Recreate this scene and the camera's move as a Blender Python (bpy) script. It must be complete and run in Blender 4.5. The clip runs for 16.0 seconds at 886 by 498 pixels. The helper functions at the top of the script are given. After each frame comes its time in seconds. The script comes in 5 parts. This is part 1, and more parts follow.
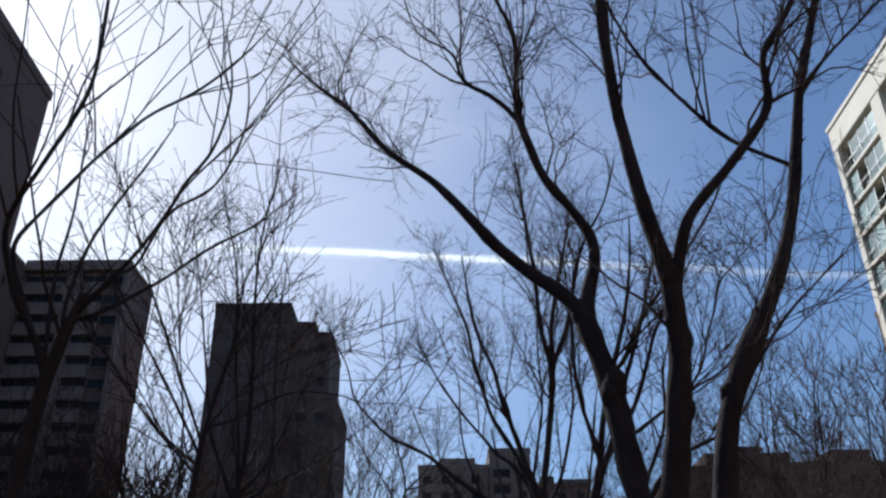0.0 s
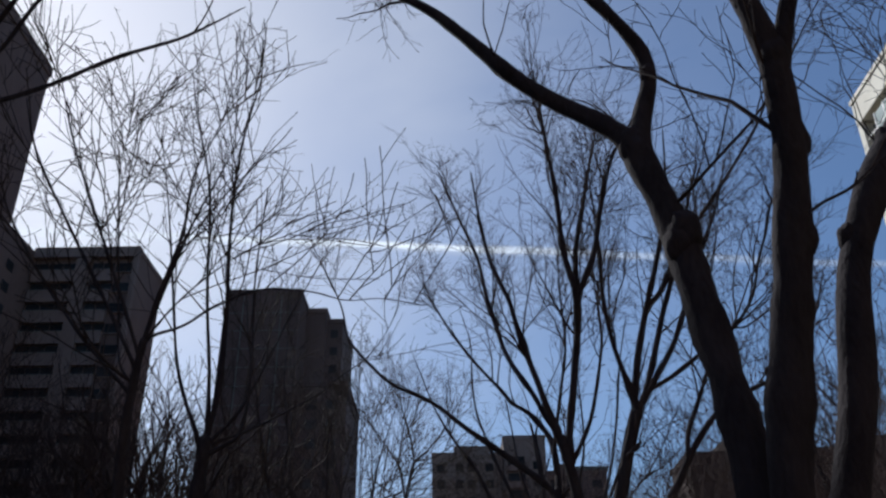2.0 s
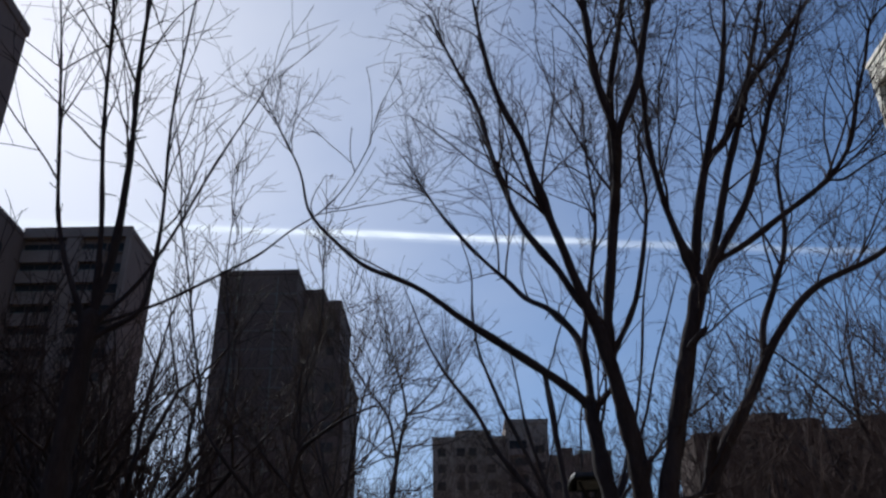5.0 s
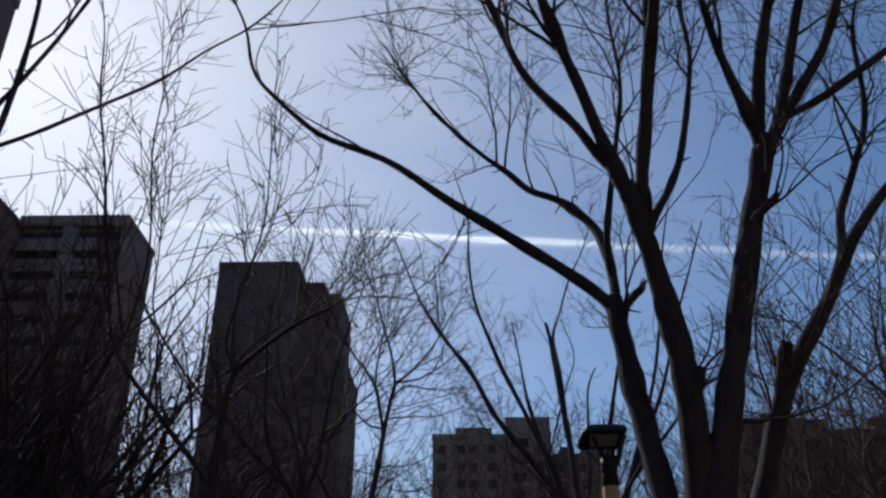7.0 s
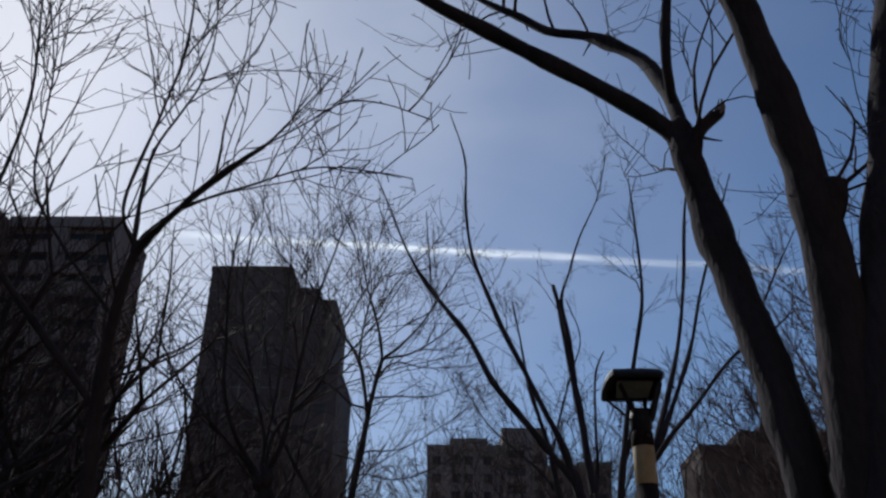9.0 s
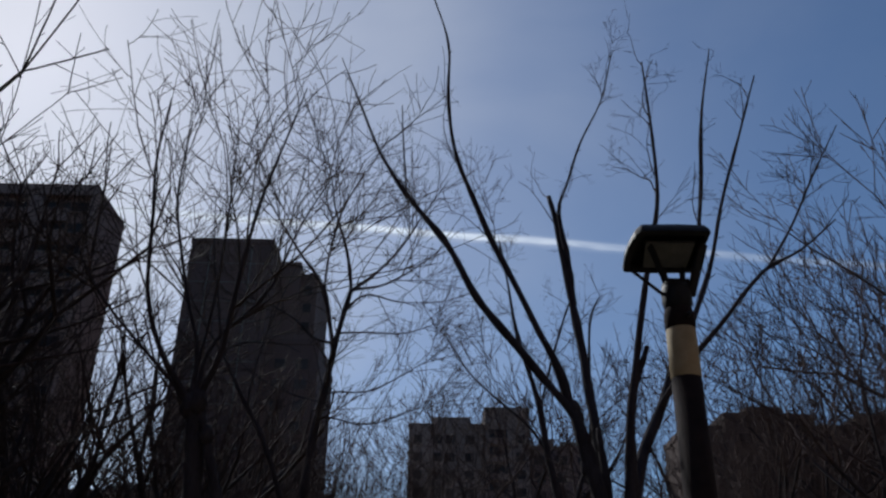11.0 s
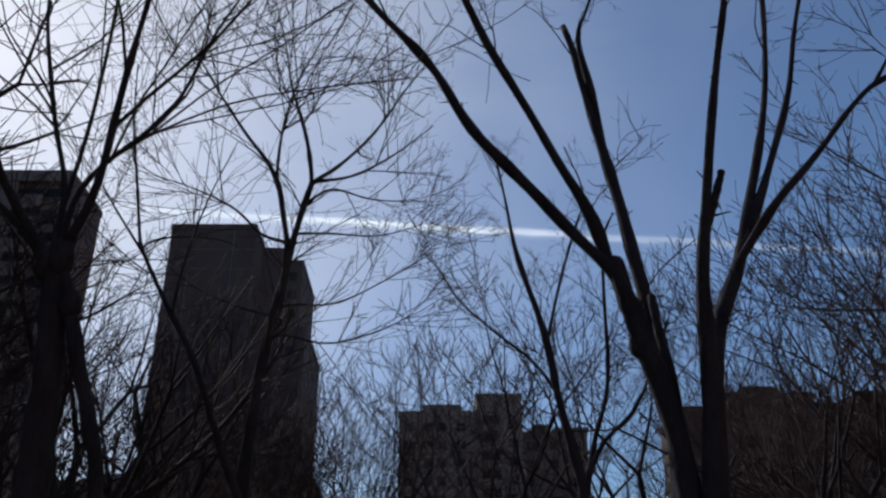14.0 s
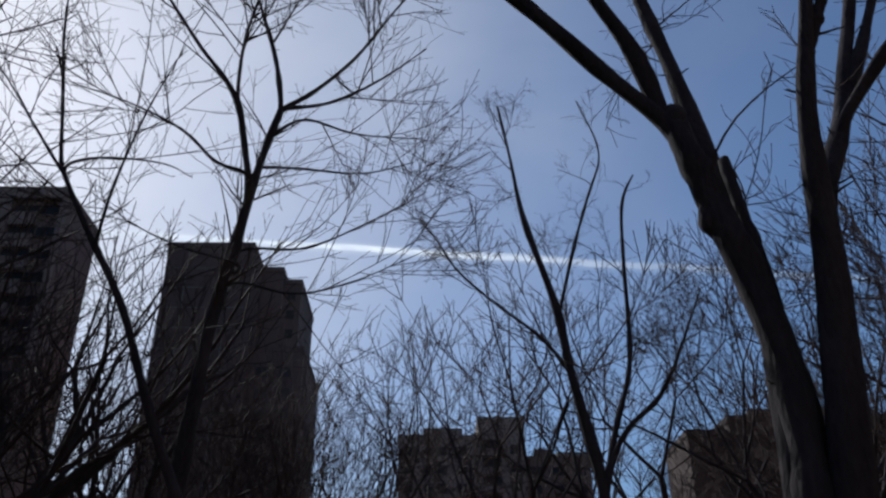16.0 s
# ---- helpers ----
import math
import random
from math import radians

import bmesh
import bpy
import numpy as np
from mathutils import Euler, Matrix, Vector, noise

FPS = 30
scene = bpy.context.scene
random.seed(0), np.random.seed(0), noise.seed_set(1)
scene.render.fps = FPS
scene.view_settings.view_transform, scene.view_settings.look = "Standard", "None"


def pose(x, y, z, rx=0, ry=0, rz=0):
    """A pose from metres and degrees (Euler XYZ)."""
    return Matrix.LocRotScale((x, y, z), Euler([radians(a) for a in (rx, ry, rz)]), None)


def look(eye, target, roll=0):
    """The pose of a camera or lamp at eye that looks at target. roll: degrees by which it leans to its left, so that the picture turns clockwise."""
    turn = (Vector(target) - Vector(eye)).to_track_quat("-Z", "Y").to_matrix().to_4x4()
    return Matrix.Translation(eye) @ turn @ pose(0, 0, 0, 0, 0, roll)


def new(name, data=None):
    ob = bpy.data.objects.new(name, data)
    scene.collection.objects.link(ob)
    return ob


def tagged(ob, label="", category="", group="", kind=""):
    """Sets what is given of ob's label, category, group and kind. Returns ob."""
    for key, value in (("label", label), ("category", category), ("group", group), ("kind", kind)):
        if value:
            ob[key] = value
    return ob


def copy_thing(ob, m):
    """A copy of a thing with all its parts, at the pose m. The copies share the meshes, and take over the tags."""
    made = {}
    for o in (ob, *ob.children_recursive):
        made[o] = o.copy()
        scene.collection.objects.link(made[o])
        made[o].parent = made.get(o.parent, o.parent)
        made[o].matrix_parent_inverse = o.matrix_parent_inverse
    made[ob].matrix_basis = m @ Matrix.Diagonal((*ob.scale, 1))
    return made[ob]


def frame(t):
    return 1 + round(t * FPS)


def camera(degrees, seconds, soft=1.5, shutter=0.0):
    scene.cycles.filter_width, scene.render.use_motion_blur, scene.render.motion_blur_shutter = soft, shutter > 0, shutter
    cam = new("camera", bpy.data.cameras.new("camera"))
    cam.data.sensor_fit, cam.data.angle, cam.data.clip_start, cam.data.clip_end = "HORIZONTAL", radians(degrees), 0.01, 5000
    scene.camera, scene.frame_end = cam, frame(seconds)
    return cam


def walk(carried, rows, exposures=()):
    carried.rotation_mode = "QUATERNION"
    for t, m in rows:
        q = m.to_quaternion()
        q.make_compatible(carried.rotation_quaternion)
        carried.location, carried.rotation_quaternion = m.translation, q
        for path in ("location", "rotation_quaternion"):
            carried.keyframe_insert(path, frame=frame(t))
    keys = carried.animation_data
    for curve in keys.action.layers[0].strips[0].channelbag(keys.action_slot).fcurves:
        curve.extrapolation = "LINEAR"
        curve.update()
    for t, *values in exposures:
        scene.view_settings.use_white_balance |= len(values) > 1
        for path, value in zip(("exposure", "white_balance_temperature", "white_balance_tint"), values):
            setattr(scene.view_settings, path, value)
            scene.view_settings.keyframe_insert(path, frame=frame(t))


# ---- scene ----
cam = camera(54.27, 16.0, soft=2.5)
PATH = [
    (0, pose(-0.000, 0.000, 1.603, 118.82, 0.46, 0.08)),
    (0.5, pose(-0.009, 0.640, 1.595, 118.82, 1.26, 0.04)),
    (1, pose(0.073, 1.221, 1.593, 118.24, 1.60, 1.26)),
    (1.5, pose(0.082, 1.805, 1.589, 118.25, 1.00, 1.50)),
    (2, pose(0.084, 2.395, 1.591, 118.27, 0.45, 1.03)),
    (2.5, pose(0.112, 2.980, 1.597, 117.83, 0.29, 1.17)),
    (3, pose(0.097, 3.601, 1.604, 117.78, 0.22, 1.11)),
    (3.5, pose(0.126, 4.233, 1.607, 118.06, 0.29, 1.78)),
    (4, pose(0.129, 4.890, 1.604, 117.70, 0.59, 1.61)),
    (4.2, pose(0.127, 5.144, 1.621, 117.68, 0.58, 1.21)),
    (6.3, pose(0.192, 7.876, 1.601, 117.49, 0.72, 1.15)),
    (6.5, pose(0.211, 8.127, 1.608, 117.58, 0.78, 0.90)),
    (7, pose(0.300, 8.752, 1.603, 117.68, -0.06, 1.08)),
    (7.5, pose(0.318, 9.380, 1.598, 117.70, -0.59, 1.55)),
    (8, pose(0.328, 9.997, 1.589, 118.47, -0.62, 2.31)),
    (8.5, pose(0.340, 10.607, 1.595, 119.19, -0.75, 2.24)),
    (9, pose(0.330, 11.185, 1.617, 118.57, -0.51, 0.64)),
    (9.5, pose(0.370, 11.814, 1.601, 117.67, -1.15, -0.35)),
    (9.7, pose(0.372, 12.072, 1.595, 117.35, -1.04, -0.57)),
    (11.8, pose(0.477, 14.692, 1.606, 117.55, -0.77, -0.71)),
    (12, pose(0.479, 14.938, 1.591, 117.44, -0.26, -0.48)),
    (12.5, pose(0.466, 15.531, 1.595, 117.25, -0.24, -0.94)),
    (13, pose(0.505, 16.115, 1.602, 117.74, -0.43, -0.57)),
    (13.5, pose(0.492, 16.704, 1.604, 117.57, 0.25, -0.42)),
    (14, pose(0.524, 17.304, 1.591, 117.06, 0.30, -0.91)),
    (14.5, pose(0.577, 17.895, 1.596, 117.16, 0.21, -1.47)),
    (15, pose(0.622, 18.518, 1.589, 117.83, 0.09, -1.96)),
    (15.5, pose(0.672, 19.110, 1.608, 118.41, -0.25, -1.23)),
    (16, pose(0.658, 19.669, 1.608, 118.82, 0.12, -0.87)),
]
EXPOSURES = [(0, 0.16, 5850, 10), (0.5, -0.18, 5850, 10), (3, -0.1, 5850, 10), (7.5, -0.12, 5850, 10), (8, -0.08, 5850, 10), (9.5, -0.46, 5850, 10), (12, -0.40, 5850, 10), (13, 0.0, 5850, 10), (13.5, -0.22, 5850, 10), (14, -0.24, 5850, 10), (14.5, -0.12, 5850, 10), (15.5, 0.0, 5850, 10), (16, -0.24, 5850, 10)]
TRAIL_GLOW = 1.2
walk(cam, PATH, exposures=EXPOSURES)

# ---- sky, sun ----
SUN_AZIMUTH, SUN_HEIGHT = -34.5, 37.0          # degrees: azimuth from +y towards +x

world = bpy.data.worlds.new("sky")
scene.world = world
world.use_nodes = True
wn, wl = world.node_tree.nodes, world.node_tree.links
sky = wn.new("ShaderNodeTexSky")
sky.sky_type = "NISHITA"
sky.sun_disc = False
sky.sun_elevation, sky.sun_rotation = radians(SUN_HEIGHT), radians(SUN_AZIMUTH)
sky.air_density, sky.dust_density, sky.ozone_density = 1.0, 0.85, 3.0
wn["Background"].inputs[1].default_value = 0.088

sun_way = Vector((math.sin(radians(SUN_AZIMUTH)) * math.cos(radians(SUN_HEIGHT)),
                  math.cos(radians(SUN_AZIMUTH)) * math.cos(radians(SUN_HEIGHT)), math.sin(radians(SUN_HEIGHT))))


def world_math(op, a, b=0.0, c=0.0):
    q = wn.new("ShaderNodeMath")
    q.operation = op
    for k, v in enumerate((a, b, c)):
        if isinstance(v, (int, float)):
            q.inputs[k].default_value = v
        else:
            wl.new(v, q.inputs[k])
    return q.outputs[0]


# thin ice cloud in uneven streaks, plus lens glare painted white round the sun
way = wn.new("ShaderNodeTexCoord")
streak_map = wn.new("ShaderNodeMapping")
streak_map.inputs["Rotation"].default_value = (0, 0, radians(20))
streak_map.inputs["Scale"].default_value = (2.2, 3.4, 6.0)
wl.new(way.outputs["Generated"], streak_map.inputs[0])
streaks = wn.new("ShaderNodeTexNoise")
streaks.inputs["Scale"].default_value, streaks.inputs["Detail"].default_value, streaks.inputs["Roughness"].default_value = 1.0, 5, 0.5
streaks.inputs["Distortion"].default_value = 0.6
wl.new(streak_map.outputs[0], streaks.inputs["Vector"])
near_sun = wn.new("ShaderNodeVectorMath")
near_sun.operation = "DOT_PRODUCT"
near_sun.inputs[1].default_value = sun_way
wl.new(way.outputs["Generated"], near_sun.inputs[0])
halo = wn.new("ShaderNodeValToRGB")
halo.color_ramp.interpolation = "EASE"
HALO = ((0.30, 0.07), (0.60, 0.10), (0.74, 0.15), (0.84, 0.24), (0.92, 0.42), (1.0, 0.66))
rim = halo.color_ramp.elements
while len(rim) < len(HALO):
    rim.new(0.5)
for e, (at, value) in zip(rim, HALO):
    e.position, e.color = at, (value, value, value, 1)
wl.new(near_sun.outputs["Value"], halo.inputs[0])
uneven = world_math("MULTIPLY_ADD", streaks.outputs["Fac"], 1.1, 0.42)
veil = world_math("MINIMUM", world_math("MULTIPLY", halo.outputs[0], uneven), 0.85)
deep = wn.new("ShaderNodeHueSaturation")
deep.inputs["Saturation"].default_value = 1.3
wl.new(sky.outputs[0], deep.inputs["Color"])
haze = wn.new("ShaderNodeMix")
haze.data_type = "RGBA"
haze_in = [k for k in haze.inputs if k.type == "RGBA"]
haze_in[1].default_value = (10.6, 10.5, 10.4, 1)
wl.new(veil, haze.inputs[0])
wl.new(deep.outputs[0], haze_in[0])
wl.new([k for k in haze.outputs if k.type == "RGBA"][0], wn["Background"].inputs[0])

sun_data = bpy.data.lights.new("sun", "SUN")
sun_data.energy, sun_data.angle, sun_data.color = 4.5, radians(0.53), (1.0, 0.95, 0.87)
sun = new("sun", sun_data)
sun.matrix_world = look(sun_way * 200, (0, 0, 0))


# ---- materials ----
def material(name, low, high, scale=4.0, rough=0.8, metal=0.0, bump=0.3, bump_scale=40.0, stretch=(1, 1, 1), per_piece=0.0, fine=0.35, gloss=0.5):
    """Two scales of noise between two base colours, with fine relief."""
    m = bpy.data.materials.new(name)
    m.use_nodes = True
    n, l = m.node_tree.nodes, m.node_tree.links
    bsdf = n["Principled BSDF"]
    co = n.new("ShaderNodeTexCoord")
    mp = n.new("ShaderNodeMapping")
    mp.inputs["Scale"].default_value = stretch
    l.new(co.outputs["Object"], mp.inputs[0])
    big, small = n.new("ShaderNodeTexNoise"), n.new("ShaderNodeTexNoise")
    big.inputs["Scale"].default_value, big.inputs["Detail"].default_value = scale, 5
    small.inputs["Scale"].default_value, small.inputs["Detail"].default_value = bump_scale, 6
    l.new(mp.outputs[0], big.inputs["Vector"])
    l.new(mp.outputs[0], small.inputs["Vector"])
    mix = n.new("ShaderNodeMath")
    mix.operation = "MULTIPLY_ADD"
    mix.inputs[1].default_value = fine
    l.new(small.outputs["Fac"], mix.inputs[0])
    l.new(big.outputs["Fac"], mix.inputs[2])
    ramp = n.new("ShaderNodeValToRGB")
    ramp.color_ramp.elements[0].position, ramp.color_ramp.elements[1].position = 0.38, 0.86
    ramp.color_ramp.elements[0].color, ramp.color_ramp.elements[1].color = (*low, 1), (*high, 1)
    l.new(mix.outputs[0], ramp.inputs[0])
    colour = ramp.outputs[0]
    if per_piece:
        info = n.new("ShaderNodeObjectInfo")
        hsv = n.new("ShaderNodeHueSaturation")
        span = n.new("ShaderNodeMapRange")
        span.inputs["To Min"].default_value, span.inputs["To Max"].default_value = 1 - per_piece, 1 + per_piece
        l.new(info.outputs["Random"], span.inputs["Value"])
        l.new(span.outputs[0], hsv.inputs["Value"])
        l.new(colour, hsv.inputs["Color"])
        colour = hsv.outputs[0]
    l.new(colour, bsdf.inputs["Base Color"])
    bsdf.inputs["Specular IOR Level"].default_value = gloss
    bsdf.inputs["Roughness"].default_value, bsdf.inputs["Metallic"].default_value = rough, metal
    if bump:
        b = n.new("ShaderNodeBump")
        b.inputs["Strength"].default_value, b.inputs["Distance"].default_value = bump, 0.02
        l.new(small.outputs["Fac"], b.inputs["Height"])
        l.new(b.outputs[0], bsdf.inputs["Normal"])
    return m


BARK = material("bark_grey_brown", (0.026, 0.023, 0.026), (0.066, 0.058, 0.061), 5, 0.95, bump=0.8, bump_scale=38, stretch=(1, 1, 0.35), gloss=0.08)
TWIG = material("twig_bark", (0.028, 0.021, 0.021), (0.070, 0.053, 0.050), 6, 0.9, bump=0, gloss=0.1)
SHOOT = material("shoot_bark", (0.026, 0.019, 0.016), (0.070, 0.052, 0.042), 6, 0.9, bump=0, gloss=0.1)
FAR_TWIG = material("reddish_twig_bark", (0.042, 0.030, 0.030), (0.096, 0.071, 0.067), 6, 0.9, bump=0, gloss=0.1)
CUT = material("cut_wood", (0.16, 0.10, 0.06), (0.34, 0.24, 0.15), 30, 0.85, bump=0.4)
CONCRETE = material("painted_concrete", (0.130, 0.088, 0.077), (0.205, 0.146, 0.128), 0.12, 0.85, bump=0.2, bump_scale=2.2, stretch=(1, 1, 0.3), gloss=0.15)
CONCRETE_DARK = material("painted_concrete_brown", (0.118, 0.077, 0.066), (0.190, 0.130, 0.112), 0.12, 0.85, bump=0.2, bump_scale=2.2, stretch=(1, 1, 0.3), gloss=0.15)
# distant concrete: distance haze is put into the base colour as a lighter tone
CONCRETE_HAZED = material("haze_lightened_concrete", (0.175, 0.138, 0.120), (0.260, 0.208, 0.183), 0.12, 0.85, bump=0.2, bump_scale=2.2, stretch=(1, 1, 0.3), gloss=0.15)
BAND = material("balcony_parapet_paint", (0.165, 0.117, 0.101), (0.245, 0.180, 0.157), 0.2, 0.8, bump=0.15, bump_scale=3, per_piece=0.06, gloss=0.15)
# broad block only: base colour darkened to offset its stronger ambient light
CONCRETE_DEEP = material("darkened_brown_concrete", (0.052, 0.037, 0.033), (0.090, 0.066, 0.059), 0.2, 0.85, bump=0.2, bump_scale=3, stretch=(1, 1, 0.3), gloss=0.15)
GLASS_DULL = material("curtained_window_glass", (0.040, 0.034, 0.032), (0.080, 0.066, 0.060), 0.3, 0.4, gloss=0.15, bump=0, per_piece=0.4)
# tower only: the same brown as the slab, a step darker
TOWER_PAINT = material("dark_brown_tower_paint", (0.084, 0.057, 0.051), (0.142, 0.100, 0.089), 0.12, 0.85, bump=0.2, bump_scale=2.2, stretch=(1, 1, 0.3), gloss=0.15)
CREAM = material("cream_render", (0.66, 0.60, 0.48), (0.80, 0.75, 0.63), 0.25, 0.8, bump=0.15, bump_scale=4)
FRAME = material("window_frame_white", (0.62, 0.62, 0.60), (0.78, 0.78, 0.76), 2, 0.5, bump=0)
GLASS_DARK = material("window_glass_dark", (0.014, 0.014, 0.015), (0.032, 0.031, 0.032), 0.3, 0.4, gloss=0.12, bump=0, per_piece=0.35)
GLASS_TEAL = material("window_glass_green", (0.16, 0.24, 0.23), (0.36, 0.46, 0.43), 0.5, 0.12, bump=0, per_piece=0.35)
CLUTTER = material("balcony_clutter", (0.05, 0.05, 0.05), (0.32, 0.30, 0.28), 1.5, 0.7, bump=0, per_piece=0.6)
ROOF = material("roof_felt", (0.10, 0.11, 0.10), (0.17, 0.18, 0.16), 0.4, 0.9, bump=0.2, bump_scale=5)
LAMP_METAL = material("lamp_dark_metal", (0.012, 0.012, 0.014), (0.032, 0.032, 0.034), 8, 0.6, 0.2, gloss=0.3, bump=0.1, bump_scale=120)
LAMP_LENS = material("lamp_lens_grey", (0.11, 0.11, 0.10), (0.19, 0.185, 0.165), 12, 0.45, bump=0.05, bump_scale=60)
POLE_BROWN = material("pole_brown_paint", (0.014, 0.010, 0.010), (0.034, 0.023, 0.021), 6, 0.85, bump=0.2, bump_scale=90, gloss=0.12)
POLE_CREAM = material("pole_cream_paint", (0.36, 0.27, 0.14), (0.56, 0.45, 0.27), 7, 0.7, gloss=0.2, bump=0.15, bump_scale=90)
SOIL = material("winter_soil_and_dry_grass", (0.05, 0.04, 0.027), (0.13, 0.105, 0.066), 0.5, 0.95, bump=0.8, bump_scale=12)


def part(name, mesh, mat, parent, label=""):
    """One mesh object under a thing or a part; takes a bmesh or a mesh."""
    if isinstance(mesh, bmesh.types.BMesh):
        me = bpy.data.meshes.new(name)
        mesh.to_mesh(me)
        mesh.free()
    else:
        me = mesh
    if not me.materials:
        me.materials.append(mat)
    ob = new(name, me)
    ob.parent = parent
    if label:
        tagged(ob, label)
    return ob


def thing(name, at, label, category, group="", kind=""):
    ob = new(name)
    ob.location = at
    ob.empty_display_size = 0.3
    return tagged(ob, label, category, group, kind)


def box(x0, x1, y0, y1, z0, z1, bevel=0.0, bm=None):
    """A box between two corners, with its edges taken off; joined to bm if one is given."""
    bm = bm or bmesh.new()
    made = bmesh.ops.create_cube(bm, size=1.0)["verts"]
    for v in made:
        v.co = Vector(((x0 + x1) / 2 + v.co.x * (x1 - x0), (y0 + y1) / 2 + v.co.y * (y1 - y0), (z0 + z1) / 2 + v.co.z * (z1 - z0)))
    if bevel:
        edges = list({e for v in made for e in v.link_edges})
        bmesh.ops.bevel(bm, geom=edges, offset=bevel, segments=2, affect="EDGES", profile=0.6)
    return bm


def box_mesh(name, size, mat, bevel=0.0):
    bm = box(-size[0] / 2, size[0] / 2, -size[1] / 2, size[1] / 2, -size[2] / 2, size[2] / 2, bevel)
    me = bpy.data.meshes.new(name)
    bm.to_mesh(me)
    bm.free()
    me.materials.append(mat)
    return me


# ---- trees: swept limbs, and levels of branches that sprout from them ----
def spline(points, n):
    """n points along a Catmull-Rom curve through points (each x, y, z, radius), evenly by length."""
    p = np.array(points, float)
    p = np.vstack([2 * p[0] - p[1], p, 2 * p[-1] - p[-2]])
    p[0, 3], p[-1, 3] = p[1, 3], p[-2, 3]
    out = []
    for i in range(1, len(p) - 2):
        u = np.linspace(0, 1, 12, endpoint=False)[:, None]
        a, b, c, d = p[i - 1], p[i], p[i + 1], p[i + 2]
        out.append(0.5 * (2 * b + (c - a) * u + (2 * a - 5 * b + 4 * c - d) * u ** 2 + (3 * b - a - 3 * c + d) * u ** 3))
    out = np.vstack([*out, p[-2][None]])
    s = np.r_[0, np.cumsum(np.linalg.norm(np.diff(out[:, :3], axis=0), axis=1))]
    return np.stack([np.interp(np.linspace(0, s[-1], n), s, out[:, k]) for k in range(4)], 1), s[-1]


def eased(pts, sigma):
    """The line with its small wobbles taken out, its ends kept; sigma in steps of the line."""
    if sigma < 0.4:
        return pts
    k = np.arange(-12, 13)
    w = np.exp(-0.5 * (k / min(sigma, 5.0)) ** 2)
    w /= w.sum()
    long = np.vstack([2 * pts[0] - pts[12:0:-1], pts, 2 * pts[-1] - pts[-2:-14:-1]])
    out = np.stack([np.convolve(long[:, c], w, "valid") for c in range(4)], 1)
    out[0], out[-1] = pts[0], pts[-1]
    return out


def sweep(P, R, sides, name, mat, lump=0.0, seed=0):
    """A mesh of round tubes along the lines P (count, points, 3) with the radii R; lump: uneven girth."""
    P, R = np.asarray(P, float), np.asarray(R, float)
    N, n, _ = P.shape
    t = np.gradient(P, axis=1)
    t /= np.linalg.norm(t, axis=2, keepdims=True) + 1e-9
    ref = np.array([0.09, 0.99, 0.06])
    u = np.cross(t, ref)
    u /= np.linalg.norm(u, axis=2, keepdims=True) + 1e-9
    v = np.cross(t, u)
    a = np.arange(sides) * 2 * np.pi / sides
    rr = R[:, :, None] * np.ones(sides)
    if lump:
        g = np.random.RandomState(seed)
        wave = sum(g.uniform(0.3, 1) * np.sin(np.arange(n)[None, :, None] * g.uniform(0.25, 1.3) + k * a[None, None, :] + g.uniform(0, 6, (N, 1, 1))) for k in (1, 2, 3, 2))
        rr = rr * (1 + lump * wave + lump * g.uniform(-0.45, 0.45, (N, n, sides)))
    V = P[:, :, None, :] + rr[..., None] * (np.cos(a)[:, None] * u[:, :, None, :] + np.sin(a)[:, None] * v[:, :, None, :])
    V = V.reshape(-1, 3)
    i = np.arange(N)[:, None, None] * n * sides + np.arange(n - 1)[None, :, None] * sides
    k = np.arange(sides)[None, None, :]
    k2 = (k + 1) % sides
    F = np.stack([i + k, i + k2, i + k2 + sides, i + k + sides], -1).reshape(-1, 4)
    me = bpy.data.meshes.new(name)
    me.vertices.add(len(V))
    me.vertices.foreach_set("co", V.ravel())
    me.loops.add(F.size)
    me.loops.foreach_set("vertex_index", F.ravel().astype(np.int32))
    me.polygons.add(len(F))
    me.polygons.foreach_set("loop_start", (np.arange(len(F)) * 4).astype(np.int32))
    me.polygons.foreach_set("use_smooth", np.ones(len(F), bool))
    me.update(calc_edges=True)
    me.materials.append(mat)
    return me


def cap(me, sides, ring):
    """Closes one end ring of a single swept tube with a flat cut."""
    bm = bmesh.new()
    bm.from_mesh(me)
    bm.verts.ensure_lookup_table()
    bm.faces.new([bm.verts[ring * sides + k] for k in range(sides)])
    bm.to_mesh(me)
    bm.free()


